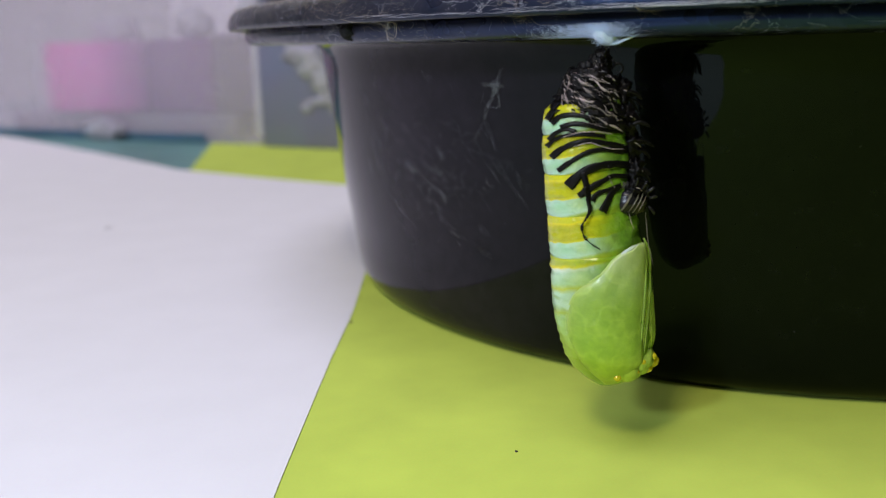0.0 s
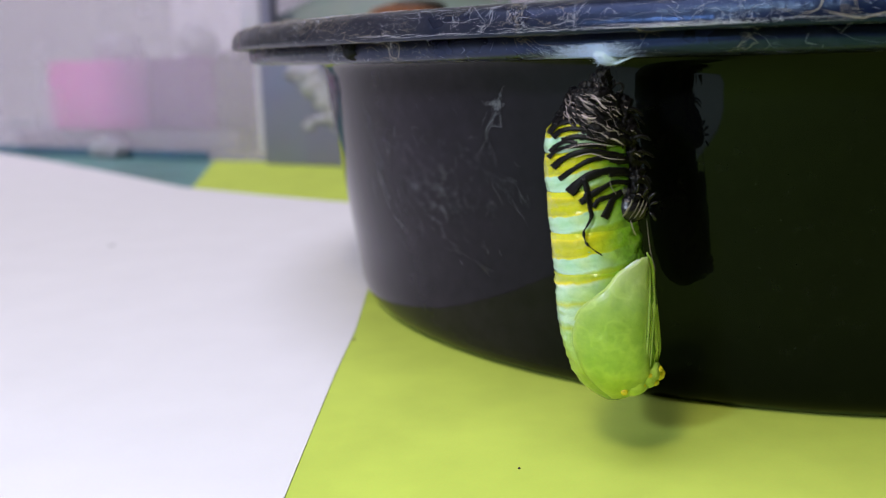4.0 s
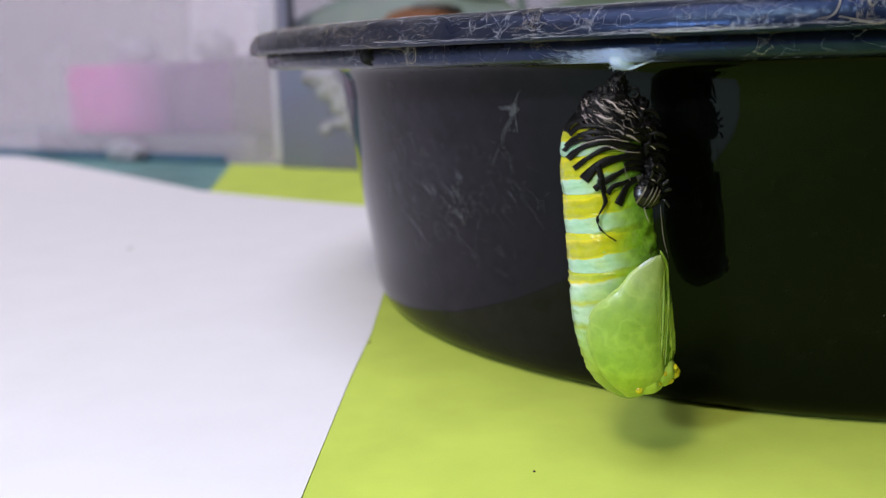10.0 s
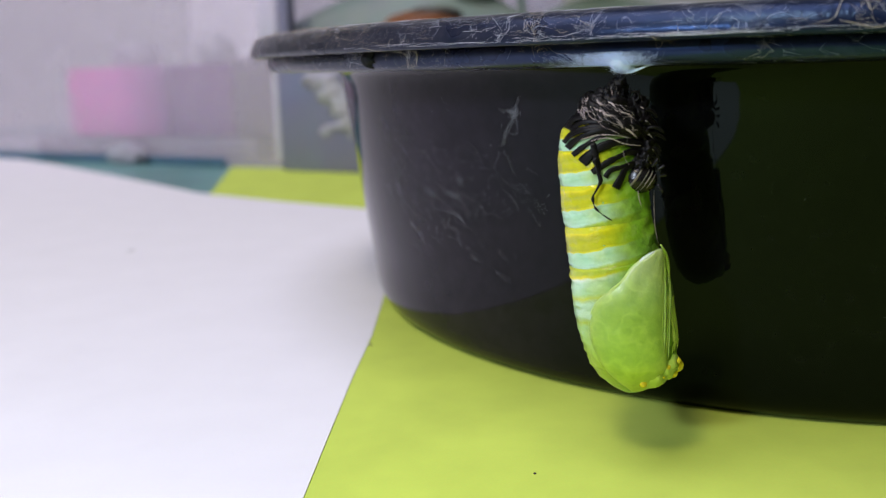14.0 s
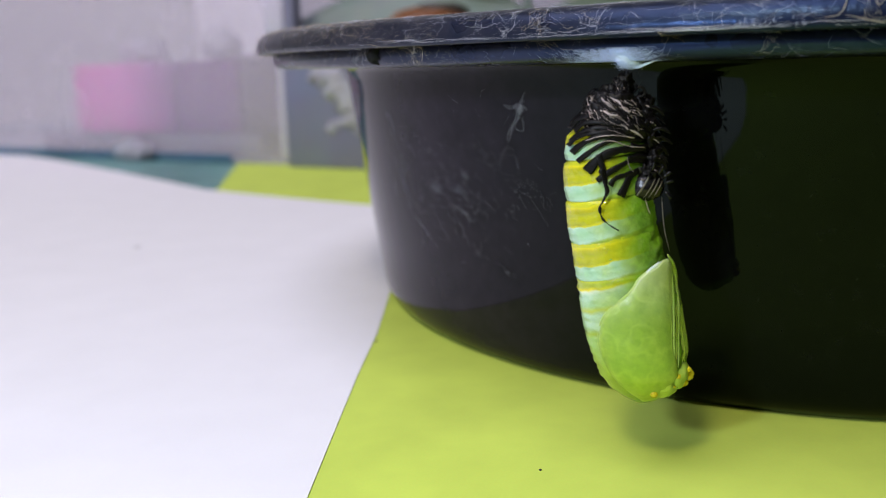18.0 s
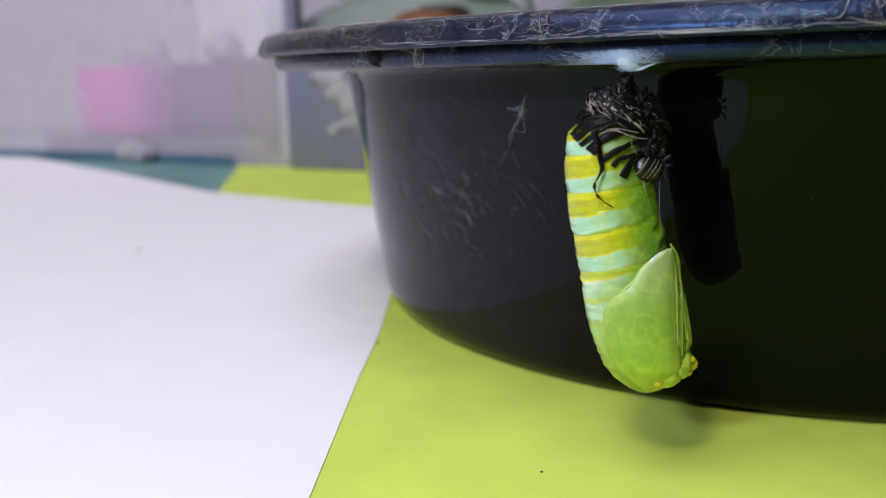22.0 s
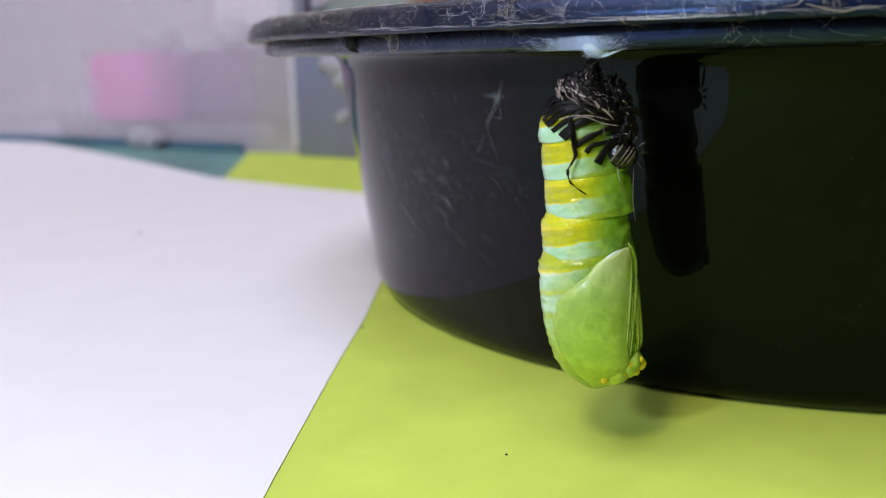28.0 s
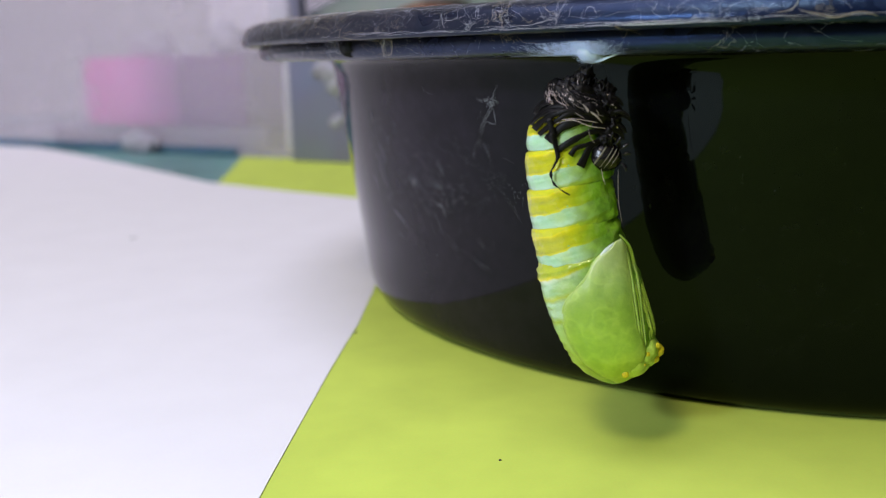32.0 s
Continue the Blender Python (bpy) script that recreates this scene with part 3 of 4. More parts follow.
    tagged(mesh_ob("tan_fibres", tan, M_tan), "tangled tan fibres stuck along the bowl rim", "fibres", kind="stuff")
    # torn web on the side of the bowl: brushed streaks of many very fine threads
    web = bmesh.new()

    def streak(line, count, spread, radius):
        for k in range(count):
            oa, oz, f0 = rnd.gauss(0, spread), rnd.gauss(0, spread * 1.4), rnd.random() * 0.5
            f1 = f0 + rnd.uniform(0.3, 0.6)
            whole = spline([(a, z, 0) for a, z in line], 12)
            cut = [p for i, p in enumerate(whole) if f0 <= i / 12 <= f1]
            if len(cut) > 1:
                tube(web, [wall_point(p.x + oa + rnd.gauss(0, 0.05), p.y + oz + rnd.gauss(0, 0.08), 0.04) for p in cut], radius * rnd.uniform(0.5, 1.4), 3, len(cut))

    strong = ([(-147.4, 27.8), (-146.2, 26.6), (-144.6, 26.0)], [(-144.4, 28.6), (-142.6, 27.0), (-141.2, 26.4), (-140.6, 25.4)], [(-143.6, 24.6), (-142.4, 24.2), (-141.4, 23.2), (-140.9, 21.5)],
              [(-141.5, 30.4), (-140.7, 29.4), (-140.2, 28.4)], [(-151.6, 21.4), (-149.4, 19.4), (-147.6, 17.2)], [(-153.8, 39.0), (-153.2, 36.8), (-152.4, 34.6)])
    for line in strong:
        streak(line, 20, 0.22, 0.0045)
    for k in range(260):
        a, z = rnd.gauss(-143.5, 5.0), rnd.gauss(28.0, 5.0)
        da, dz, pts = rnd.uniform(-0.1, 0.35), rnd.uniform(-0.45, 0.2), []
        for j in range(7):
            pts.append(wall_point(a, z, 0.05))
            a, z = a + da + rnd.gauss(0, 0.16), z + dz + rnd.gauss(0, 0.2)
        tube(web, pts, rnd.uniform(0.0010, 0.0030), 3, 10)
    for k in range(30):
        a, z = rnd.gauss(-143.5, 4.6), rnd.gauss(27.5, 4.2)
        da, dz = rnd.uniform(0.4, 1.5), -rnd.uniform(0.5, 1.9)
        streak([(a, z), (a + da + rnd.gauss(0, 0.3), z + dz), (a + 2 * da, z + 2 * dz + rnd.gauss(0, 0.5))], 9, 0.30, 0.0030)
    for k in range(10):
        a, z = rnd.gauss(-153, 1.2), rnd.gauss(33, 3.5)
        streak([(a, z), (a + 0.3, z - 2.0), (a + 0.9, z - 4.0)], 9, 0.4, 0.0040)
    for k in range(40):
        a, z = rnd.uniform(-114, -98), rnd.uniform(8, 40)
        pts = [wall_point(a + j * 0.1 + rnd.gauss(0, 0.05), z + j * 0.1 + rnd.gauss(0, 0.1)) for j in range(3)]
        tube(web, pts, rnd.uniform(0.002, 0.006), 3, 4)
    # the forked strand that still hangs together
    forked = [([(-132.2, 41.6), (-132.7, 40.0), (-132.85, 39.2), (-133.5, 37.7), (-134.4, 36.0), (-134.55, 34.6)], 9, 0.0045, 0.10), ([(-132.85, 39.2), (-132.7, 37.5), (-132.9, 36.3), (-134.2, 36.9)], 4, 0.004, 0.10),
              ([(-132.9, 39.4), (-133.4, 39.7), (-134.0, 39.5), (-134.6, 39.9)], 6, 0.005, 0.12), ([(-134.55, 34.6), (-135.4, 33.0), (-136.0, 31.4)], 5, 0.003, 0.16), ([(-134.5, 34.4), (-134.0, 32.0), (-133.8, 30.6)], 4, 0.003, 0.16),
              ([(-136.0, 30.6), (-134.6, 30.0), (-133.8, 29.0), (-133.0, 26.8), (-131.8, 24.8), (-130.8, 22.6)], 4, 0.0018, 0.22)]
    for line, count, r, stray in forked:
        for k in range(count):
            tube(web, [wall_point(a + rnd.gauss(0, stray), z + rnd.gauss(0, 1.4 * stray), 0.06) for a, z in line], r * rnd.uniform(0.6, 1.2), 4)
    for k in range(40):
        a, z = rnd.gauss(-133.0, 0.25), rnd.gauss(39.3, 0.3)
        tube(web, [wall_point(a, z, 0.05), wall_point(a + rnd.gauss(0, 0.2), z + rnd.gauss(0, 0.25), 0.08), wall_point(a + rnd.gauss(0, 0.35), z + rnd.gauss(0, 0.4), 0.05)], 0.006, 3, 4)
    tagged(mesh_ob("silk_web", web, M_silk), "thin torn silk web clinging to the bowl's side", "silk web", kind="stuff")


strands()

# ---------------------------------------------------------------- the hanging animal
AX, AY, AZ = 17.98, 106.42, 45.10
BODY = [(-0.6, 0.1, 0.5), (-1.6, 0.0, 0.8), (-3.0, -0.7, 1.3), (-4.5, -1.0, 2.8), (-6.0, -1.3, 4.5), (-8.0, -1.25, 4.9), (-10.6, -1.05, 4.95), (-14.2, -0.65, 5.05),
        (-17.6, -0.2, 5.15), (-20.6, 0.15, 5.15), (-24.0, 0.95, 5.6), (-26.6, 1.2, 5.75), (-29.7, 1.45, 5.55), (-32.0, 1.85, 5.4), (-34.4, 2.25, 5.05), (-36.0, 2.3, 4.05),
        (-37.3, 2.15, 2.4), (-38.0, 2.05, 1.1), (-38.25, 2.0, 0.05)]
LINES = (-2.7, -4.6, -8.6, -12.7, -17.3, -22.3)


def section(z):
    """Middle and half width of the body at height z below the hanging place."""
    for (z0, c0, a0), (z1, c1, a1) in zip(BODY, BODY[1:]):
        if z >= z1:
            f = max(0, min(1, (z0 - z) / (z0 - z1)))
            return c0 + (c1 - c0) * f, a0 + (a1 - a0) * f
    return BODY[-1][1:]


def body_y(x, z, off=0.0):
    c, a = section(z)
    f = max(-1, min(1, (x - c) / (a + off)))
    return -(0.95 * a + off) * math.sqrt(max(0, 1 - f * f))


def ring_mesh(top, bottom, centre, bulge, slant=0.12, neck=0.0, cap=False, m=30):
    """One body segment between two heights; its neck slides under the segment above."""
    rows, n = [], 80
    k0 = min(1.0, 4.5 / (top - bottom))
    steps = ([(-0.35 * k0, -0.9), (-0.2 * k0, -0.65), (-0.05 * k0, -0.35)] if neck else []) + [(i / m, 0.0) for i in range(m + 1)] + ([] if cap else [(1.05, -0.25), (1.1, -0.6)])
    for f, inset in steps:
        z = top + (bottom - top) * f if f <= 1 else bottom - (f - 1) * 2
        c, a = section(z)
        fold = 1 + bulge * math.sin(math.pi * max(0, min(1, f))) ** 0.6 - bulge
        row = []
        for k in range(n):
            t = 2 * math.pi * k / n
            cx, sy = math.cos(t), math.sin(t)
            lump = 1 + 0.020 * noise.noise(Vector((cx * 3, sy * 3, z * 1.1))) + 0.010 * noise.noise(Vector((cx * 9, sy * 9, z * 3.0)))
            lump += 0.013 * noise.noise(Vector((cx * 1.6, sy * 1.6, (z - 0.15 * a * sy) * 3.4))) + 0.05 * max(0, sy) * noise.noise(Vector((cx * 3.5 + 7, sy * 3.5, z * 0.8)))
            if cap:
                lump += 0.006 * max(0, -sy) * math.sin(z * 5.6 + 1.2 * math.sin(z * 1.7))
            r = max(0.02, a * fold * lump + inset)
            x = r * math.sin(t)
            row.append((c + x - centre[0], -0.95 * r * math.cos(t), z + slant * x * min(1, a / 3) * (0 if cap and f > 0.75 else 1 - (f if cap else 0)) - centre[1]))
        rows.append(row)
    bm = bmesh.new()
    vs = grid_faces(bm, rows, close_v=True)
    bm.faces.new(vs[0])
    bm.faces.new(vs[-1])
    return bm


def ribbon(points, width, centre, off=0.22, thick=0.07, n=None, beads=0.0):
    """A flat strip that lies on the body along points (x, z), with a width that may change from end to end."""
    pts = spline([(x, 0, z) for x, z in points], n or 4 * len(points))
    rows = []
    w0, w1 = width if isinstance(width, tuple) else (width, width)
    for i, p in enumerate(pts):
        d = (pts[min(i + 1, len(pts) - 1)] - pts[max(i - 1, 0)]).normalized()
        f = i / (len(pts) - 1)
        w = 0.5 * (w0 + (w1 - w0) * f) * (1 + 0.25 * noise.noise(Vector((p.x * 1.3, p.z * 1.3, w0 * 9))))
        if beads:
            w *= 1 + beads * math.sin(f * 26.0 + 2 * math.sin(f * 9))
        nx, nz = -d.z, d.x
        row = []
        for s, o in ((-1, 0), (-0.6, thick), (0.6, thick), (1, 0), (0.6, -thick), (-0.6, -thick)):
            x, z = p.x + nx * w * s, p.z + nz * w * s
            row.append((x - centre[0], body_y(x, z, off + o), z - centre[1]))
        rows.append(row)
    bm = bmesh.new()
    vs = grid_faces(bm, rows, close_v=True)
    bm.faces.new(vs[0])
    bm.faces.new(vs[-1])
    return bm


animal = tagged(new("caterpillar"), "monarch caterpillar turning into a green chrysalis, hanging head down from silk", "caterpillar")
animal.matrix_world = pose(AX * 0.985 * MM, AY * 0.985 * MM, (AZ - 0.5) * MM, -2.8, 0.7, 0) @ Matrix.Scale(0.962, 4)
movers = []  # (object, kind, x, z) in the animal's space


def placed(ob, kind, centre):
    ob.location = (centre[0] * MM, 0, centre[1] * MM)
    movers.append((ob, kind, centre[0], centre[1]))
    return ob


def abdomen():
    for k, (top, bottom) in enumerate(zip(LINES, LINES[1:])):
        mid = 0.5 * (top + bottom)
        centre = (section(mid)[0], mid)
        seg = placed(part("abdomen_segment", ring_mesh(top, bottom - 0.15, centre, 0.042, neck=1 if k else 0), M_band, animal, "yellow and mint banded segment"), "body", centre)
        if k > 1:
            x, z = -1.5, mid + 0.1
            part("spiracle", blob((x - centre[0], body_y(x, z, 0.02), z - centre[1]), (0.16, 0.06, 0.07), k), M_spir, seg)


abdomen()

JX, JZ = 0.77, -24.0
WING = [(-20.6, 4.5, 5.2), (-21.1, 3.7, 5.5), (-21.6, 2.5, 5.7), (-22.4, 1.45, 5.8), (-23.4, 0.7, 5.8), (-24.3, -0.25, 5.75), (-25.2, -1.35, 5.65), (-26.2, -2.3, 5.55), (-27.4, -2.85, 5.5),
        (-29.2, -3.15, 5.4), (-31.2, -2.95, 5.3), (-32.7, -2.4, 5.4), (-34.2, -1.6, 5.5), (-35.6, -0.4, 5.2), (-36.8, 0.9, 4.3), (-37.6, 1.6, 3.0)]


def wing_section(z):
    return section(min(z, -24.2))


def wing_case(side):
    rows, m = [], 22
    fine = spline([(xl, xr, z) for z, xl, xr in WING], 46)
    for q in fine:
        xl, xr, z = q
        c, a = wing_section(z)
        row = []
        for j in range(m + 1):
            f = j / m
            x = xl + (xr - xl) * f
            e = min(1.0, 4 * f, 5 * (1 - f), 1.2 * (z + 38.0), 1.2 * (-20.5 - z))
            lift = 0.20 * math.sin(0.5 * math.pi * max(0.0, e)) - 0.04
            vein = 0.14 * noise.noise(Vector((x * 0.45, side * 3.0, z * 0.45))) + 0.05 * noise.noise(Vector((x * 1.3, side * 3.0, z * 1.3)))
            u = max(-1, min(1, (x - c) / (a + 0.15)))
            y = (0.95 * a + 0.1) * math.sqrt(max(0.0, 1 - u * u)) + lift + vein * 0.8
            row.append((x - JX, -side * y, z - JZ))
        rows.append(row)
    bm = bmesh.new()
    grid_faces(bm, rows)
    ext = bmesh.ops.extrude_face_region(bm, geom=bm.faces[:])
    for v in ext["geom"]:
        if isinstance(v, bmesh.types.BMVert):
            v.co.y += side * 0.5 * MM
    return bm


def front():
    centre = (JX, JZ)
    body = placed(part("thorax", ring_mesh(-22.1, -38.25, centre, 0.0, neck=1, cap=True, m=64), M_front, animal, "pale green lower body with a mint back"), "front", centre)
    for side in (1, -1):
        part("wing_case", wing_case(side), M_wing, body, "smooth translucent green wing case")

    def on_front(x, z, off):
        c, a = wing_section(z)
        u = max(-1, min(1, (x - c) / (a + off)))
        return (x - JX, -(0.95 * a + off) * math.sqrt(max(0, 1 - u * u)), z - JZ)

    # beaded antennae and plainer ridges of the mouth parts and legs, side by side
    for line, r, beads, mat in (([(4.8, -20.6), (5.4, -22.0), (5.5, -24.0), (5.35, -27.0), (5.15, -30.5), (4.9, -33.4)], 0.25, 0.12, M_bead),
                                ([(5.15, -20.1), (6.0, -21.7), (6.25, -23.6), (6.15, -26.0), (5.9, -29.0), (5.6, -33.3)], 0.27, 0.12, M_bead),
                                ([(6.4, -24.4), (6.6, -26.5), (6.6, -29.0), (6.3, -33.0)], 0.16, 0.06, M_wing), ([(5.7, -25.4), (5.75, -28.0), (5.5, -30.5), (5.25, -33.6)], 0.17, 0.03, M_wvein),
                                ([(4.9, -25.8), (4.95, -28.5), (4.75, -31.5), (4.5, -34.4)], 0.16, 0.0, M_wvein)):
        bm = bmesh.new()
        tube(bm, [on_front(p.x, p.z, 0.0) for p in spline([(x, 0, z) for x, z in line], 40)], r, 8, 70, True, beads)
        part("antenna_ridge" if mat == M_bead else "mouth_ridge", bm, mat, body, "finely beaded pale ridge" if mat == M_bead else "")
    # soft pale seam round the wing case, and the moist hinge at its upper corner
    bm = bmesh.new()
    tube(bm, [on_front(xl + 0.02, z, -0.13) for z, xl, xr in WING[1:13]], 0.21, 8, 60)
    part("wing_seam", bm, M_vein, body, "soft pale green seam")
    bm = bmesh.new()
    tube(bm, [on_front(4.3, -20.75, -0.1), on_front(3.3, -21.2, -0.05), on_front(2.3, -21.75, -0.08)], 0.22, 8, 20)
    part("wing_hinge", bm, M_gloss, body, "moist whitish hinge")
    # knobbly leg cases down the belly edge
    for x0, y, r in ((6.55, -1.0, 0.42), (6.05, -2.2, 0.34)):
        bm = bmesh.new()
        line = [(x0 - 0.1 - JX, y, -24.5 - JZ), (x0 + 0.05 - JX, y, -26.0 - JZ), (x0 + 0.2 - JX, y, -28.0 - JZ), (x0 + 0.4 - JX, y, -30.0 - JZ), (x0 + 0.55 - JX, y, -32.0 - JZ), (x0 + 0.4 - JX, y, -33.6 - JZ)]
        tube(bm, line, r, 10, 40, True, 0.09)
        part("leg_ridge", bm, M_wing, body, "knobbly green ridge")
    # rounded head end with its yellow points
    part("head_lobe", blob((5.3 - JX, -0.8, -34.35 - JZ), (2.1, 3.0, 2.2), 3, 0.09, 40, 28, 1.6), M_wing, body)
    part("head_lobe", blob((3.9 - JX, -1.2, -35.5 - JZ), (2.1, 3.0, 1.8), 8, 0.09, 36, 24, 1.6), M_wing, body)
    for x, z, r, y in ((6.9, -34.8, 1.0, -1.4), (6.3, -35.5, 0.75, -2.0), (5.5, -34.4, 0.55, -3.3), (6.2, -34.0, 0.3, -3.0), (5.0, -35.6, 0.22, -3.5), (6.9, -34.0, 0.5, -2.3)):
        part("tubercle", blob((x - JX, y, z - JZ), (r, r, r * 0.8), int(x * 10)), M_gold, body, "yellow bump")
    part("tubercle", blob((2.6 - JX, body_y(2.6, -35.9, 0.12), -36.1 - JZ), (0.42, 0.30, 0.44), 5), M_gold, body, "bright yellow bump")
    return body


front()


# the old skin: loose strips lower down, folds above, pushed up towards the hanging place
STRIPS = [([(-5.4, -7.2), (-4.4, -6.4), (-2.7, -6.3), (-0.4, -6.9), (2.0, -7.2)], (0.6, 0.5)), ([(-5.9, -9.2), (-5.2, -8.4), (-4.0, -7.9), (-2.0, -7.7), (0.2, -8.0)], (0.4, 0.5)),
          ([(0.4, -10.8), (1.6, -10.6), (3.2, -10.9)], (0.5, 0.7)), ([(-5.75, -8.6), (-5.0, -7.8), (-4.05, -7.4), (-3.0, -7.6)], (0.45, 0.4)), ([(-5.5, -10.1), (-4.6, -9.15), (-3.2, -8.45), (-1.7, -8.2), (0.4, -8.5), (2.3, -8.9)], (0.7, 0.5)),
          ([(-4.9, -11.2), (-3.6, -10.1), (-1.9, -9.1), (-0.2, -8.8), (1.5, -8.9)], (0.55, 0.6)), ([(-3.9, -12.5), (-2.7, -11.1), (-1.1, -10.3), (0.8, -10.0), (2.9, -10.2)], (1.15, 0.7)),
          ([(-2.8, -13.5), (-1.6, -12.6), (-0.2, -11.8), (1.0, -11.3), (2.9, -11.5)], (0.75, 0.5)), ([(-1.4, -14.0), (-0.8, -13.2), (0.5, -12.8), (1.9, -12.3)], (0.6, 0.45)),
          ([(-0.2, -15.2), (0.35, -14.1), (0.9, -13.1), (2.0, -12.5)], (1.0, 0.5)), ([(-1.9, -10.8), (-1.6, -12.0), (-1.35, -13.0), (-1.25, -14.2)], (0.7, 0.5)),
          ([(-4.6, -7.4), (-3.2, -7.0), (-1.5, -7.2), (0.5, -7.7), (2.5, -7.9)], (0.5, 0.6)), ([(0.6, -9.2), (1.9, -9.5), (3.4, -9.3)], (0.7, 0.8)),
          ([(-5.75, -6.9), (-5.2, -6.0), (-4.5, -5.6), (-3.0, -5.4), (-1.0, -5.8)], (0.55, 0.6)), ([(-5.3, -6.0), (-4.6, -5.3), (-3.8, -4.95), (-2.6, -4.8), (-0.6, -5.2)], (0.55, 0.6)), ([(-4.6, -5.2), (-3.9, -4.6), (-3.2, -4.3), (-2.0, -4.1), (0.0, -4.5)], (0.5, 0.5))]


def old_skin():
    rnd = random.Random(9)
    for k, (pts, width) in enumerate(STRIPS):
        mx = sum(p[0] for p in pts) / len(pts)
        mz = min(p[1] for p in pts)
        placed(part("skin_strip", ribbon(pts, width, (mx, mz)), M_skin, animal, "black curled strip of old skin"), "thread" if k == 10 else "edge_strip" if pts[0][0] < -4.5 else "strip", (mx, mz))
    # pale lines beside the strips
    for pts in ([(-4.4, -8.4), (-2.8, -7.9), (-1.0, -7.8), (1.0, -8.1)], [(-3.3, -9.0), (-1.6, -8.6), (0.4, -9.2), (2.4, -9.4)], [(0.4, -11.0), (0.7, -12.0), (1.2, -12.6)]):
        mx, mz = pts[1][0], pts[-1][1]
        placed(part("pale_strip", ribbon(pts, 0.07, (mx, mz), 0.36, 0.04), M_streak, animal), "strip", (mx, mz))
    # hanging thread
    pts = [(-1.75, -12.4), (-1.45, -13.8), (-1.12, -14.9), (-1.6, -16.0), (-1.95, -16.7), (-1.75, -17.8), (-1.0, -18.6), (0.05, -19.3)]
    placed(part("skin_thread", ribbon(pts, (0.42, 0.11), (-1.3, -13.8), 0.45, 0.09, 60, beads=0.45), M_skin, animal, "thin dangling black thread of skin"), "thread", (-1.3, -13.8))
    # folds bunched up above
    folds = [(-1.9, 0.9, -0.1), (-2.6, 1.6, -0.7), (-3.2, 2.4, -0.95), (-3.7, 2.85, -0.75), (-4.4, 3.2, -0.6), (-5.1, 3.5, -0.55), (-5.8, 3.8, -0.5), (-6.5, 4.0, -0.4), (-7.2, 4.1, -0.2)]
    ahead = 0.85

    def bunch(z):
        for (z0, r0, c0), (z1, r1, c1) in zip(folds, folds[1:]):
            if z >= z1:
                f = max(0, min(1, (z0 - z) / (z0 - z1)))
                return r0 + (r1 - r0) * f, c0 + (c1 - c0) * f
        return folds[-1][1:]

    for k, (z, r, cx) in enumerate(folds):
        rows = []
        for i in range(96):
            t = 2 * math.pi * i / 96
            ct, st = math.cos(t), math.sin(t)
            w = 1 + 0.10 * noise.noise(Vector((ct * 2.2, st * 2.2, k * 3.3))) + 0.07 * noise.noise(Vector((ct * 8, st * 8, k * 5.7)))
            dz = 0.45 * noise.noise(Vector((ct * 1.4 + 9, st * 1.4, k * 2.1))) - 0.16 * st * r * (0.6 if k > 3 else 0.2) + 0.25 * noise.noise(Vector((ct * 7 + 3, st * 7, k * 4.4)))
            row = []
            for j in range(9):
                u = 2 * math.pi * j / 9
                rr = r * w - 0.3 + 0.36 * math.cos(u) * (1 + 0.4 * noise.noise(Vector((t * 3, j, k))))
                row.append((rr * st, -rr * 0.95 * ct - ahead, dz + 0.7 * math.sin(u)))
            rows.append(row)
        bm = bmesh.new()
        grid_faces(bm, rows, close_u=True, close_v=True)
        fold = placed(part("skin_fold", bm, M_skin, animal, "crumpled black fold of old skin"), "skin", (cx, z))
        pale, dark = (9, 9) if 0 < k < 7 else (4, 6)
        for s in range(pale + dark):
            black = s >= pale
            t, zz = rnd.uniform(-1.35, 0.35 if not black else 0.9), z + rnd.uniform(-0.1, 0.5)
            swing, drop = rnd.uniform(0.22, 0.62), rnd.uniform(0.4, 1.6)
            wide = rnd.uniform(0.10, 0.22) if black else rnd.choice((0.02, 0.028, 0.036, 0.05, 0.08, 0.13))
            bend, lift = rnd.uniform(-0.35, 0.35), rnd.uniform(0.16, 0.30) if black else rnd.uniform(0.24, 0.36)
            rows = []
            for j in range(13):
                f = j / 12
                a = t + swing * f + 0.05 * math.sin(7 * f + s)
                h = zz - drop * (f + bend * math.sin(math.pi * f)) + 0.09 * math.sin(9 * f + 2.1 * s)
                rr, cc = bunch(h)
                rr += lift + 0.07 * math.sin(6 * f + 2 * s)
                half = wide * (0.12 + math.sin(math.pi * f) ** 0.7) * (1 + 0.5 * noise.noise(Vector((f * 5, s, k))))
                rows.append([((rr + o) * math.sin(a) + cc - cx, -(rr + o) * 0.95 * math.cos(a) - ahead, h - z + q * half) for q, o in ((-1, 0), (0, 0.05), (1, 0), (0, -0.12))])
            bm = bmesh.new()
            vs = grid_faces(bm, rows, close_v=True)
            bm.faces.new(vs[0])
            bm.faces.new(vs[-1])
            part("skin_shred" if black else "pale_streak", bm, M_skin if black else M_streak, fold)
    # bristly bits and the split head skin on the belly side
    for k, (x, z, rx, rz, y) in enumerate(((2.4, -4.8, 1.3, 1.7, -1.2), (2.9, -7.0, 1.3, 1.6, -2.0), (3.4, -9.2, 1.2, 1.5, -1.6), (3.7, -11.4, 1.1, 1.5, -2.0), (3.3, -13.0, 1.0, 1.1, -3.0))):
        lump = placed(part("skin_lump", blob((0, y, 0), (rx, 1.5, rz), k, 0.75, 30, 20, 2.0), M_skin, animal), "skin", (x, z))
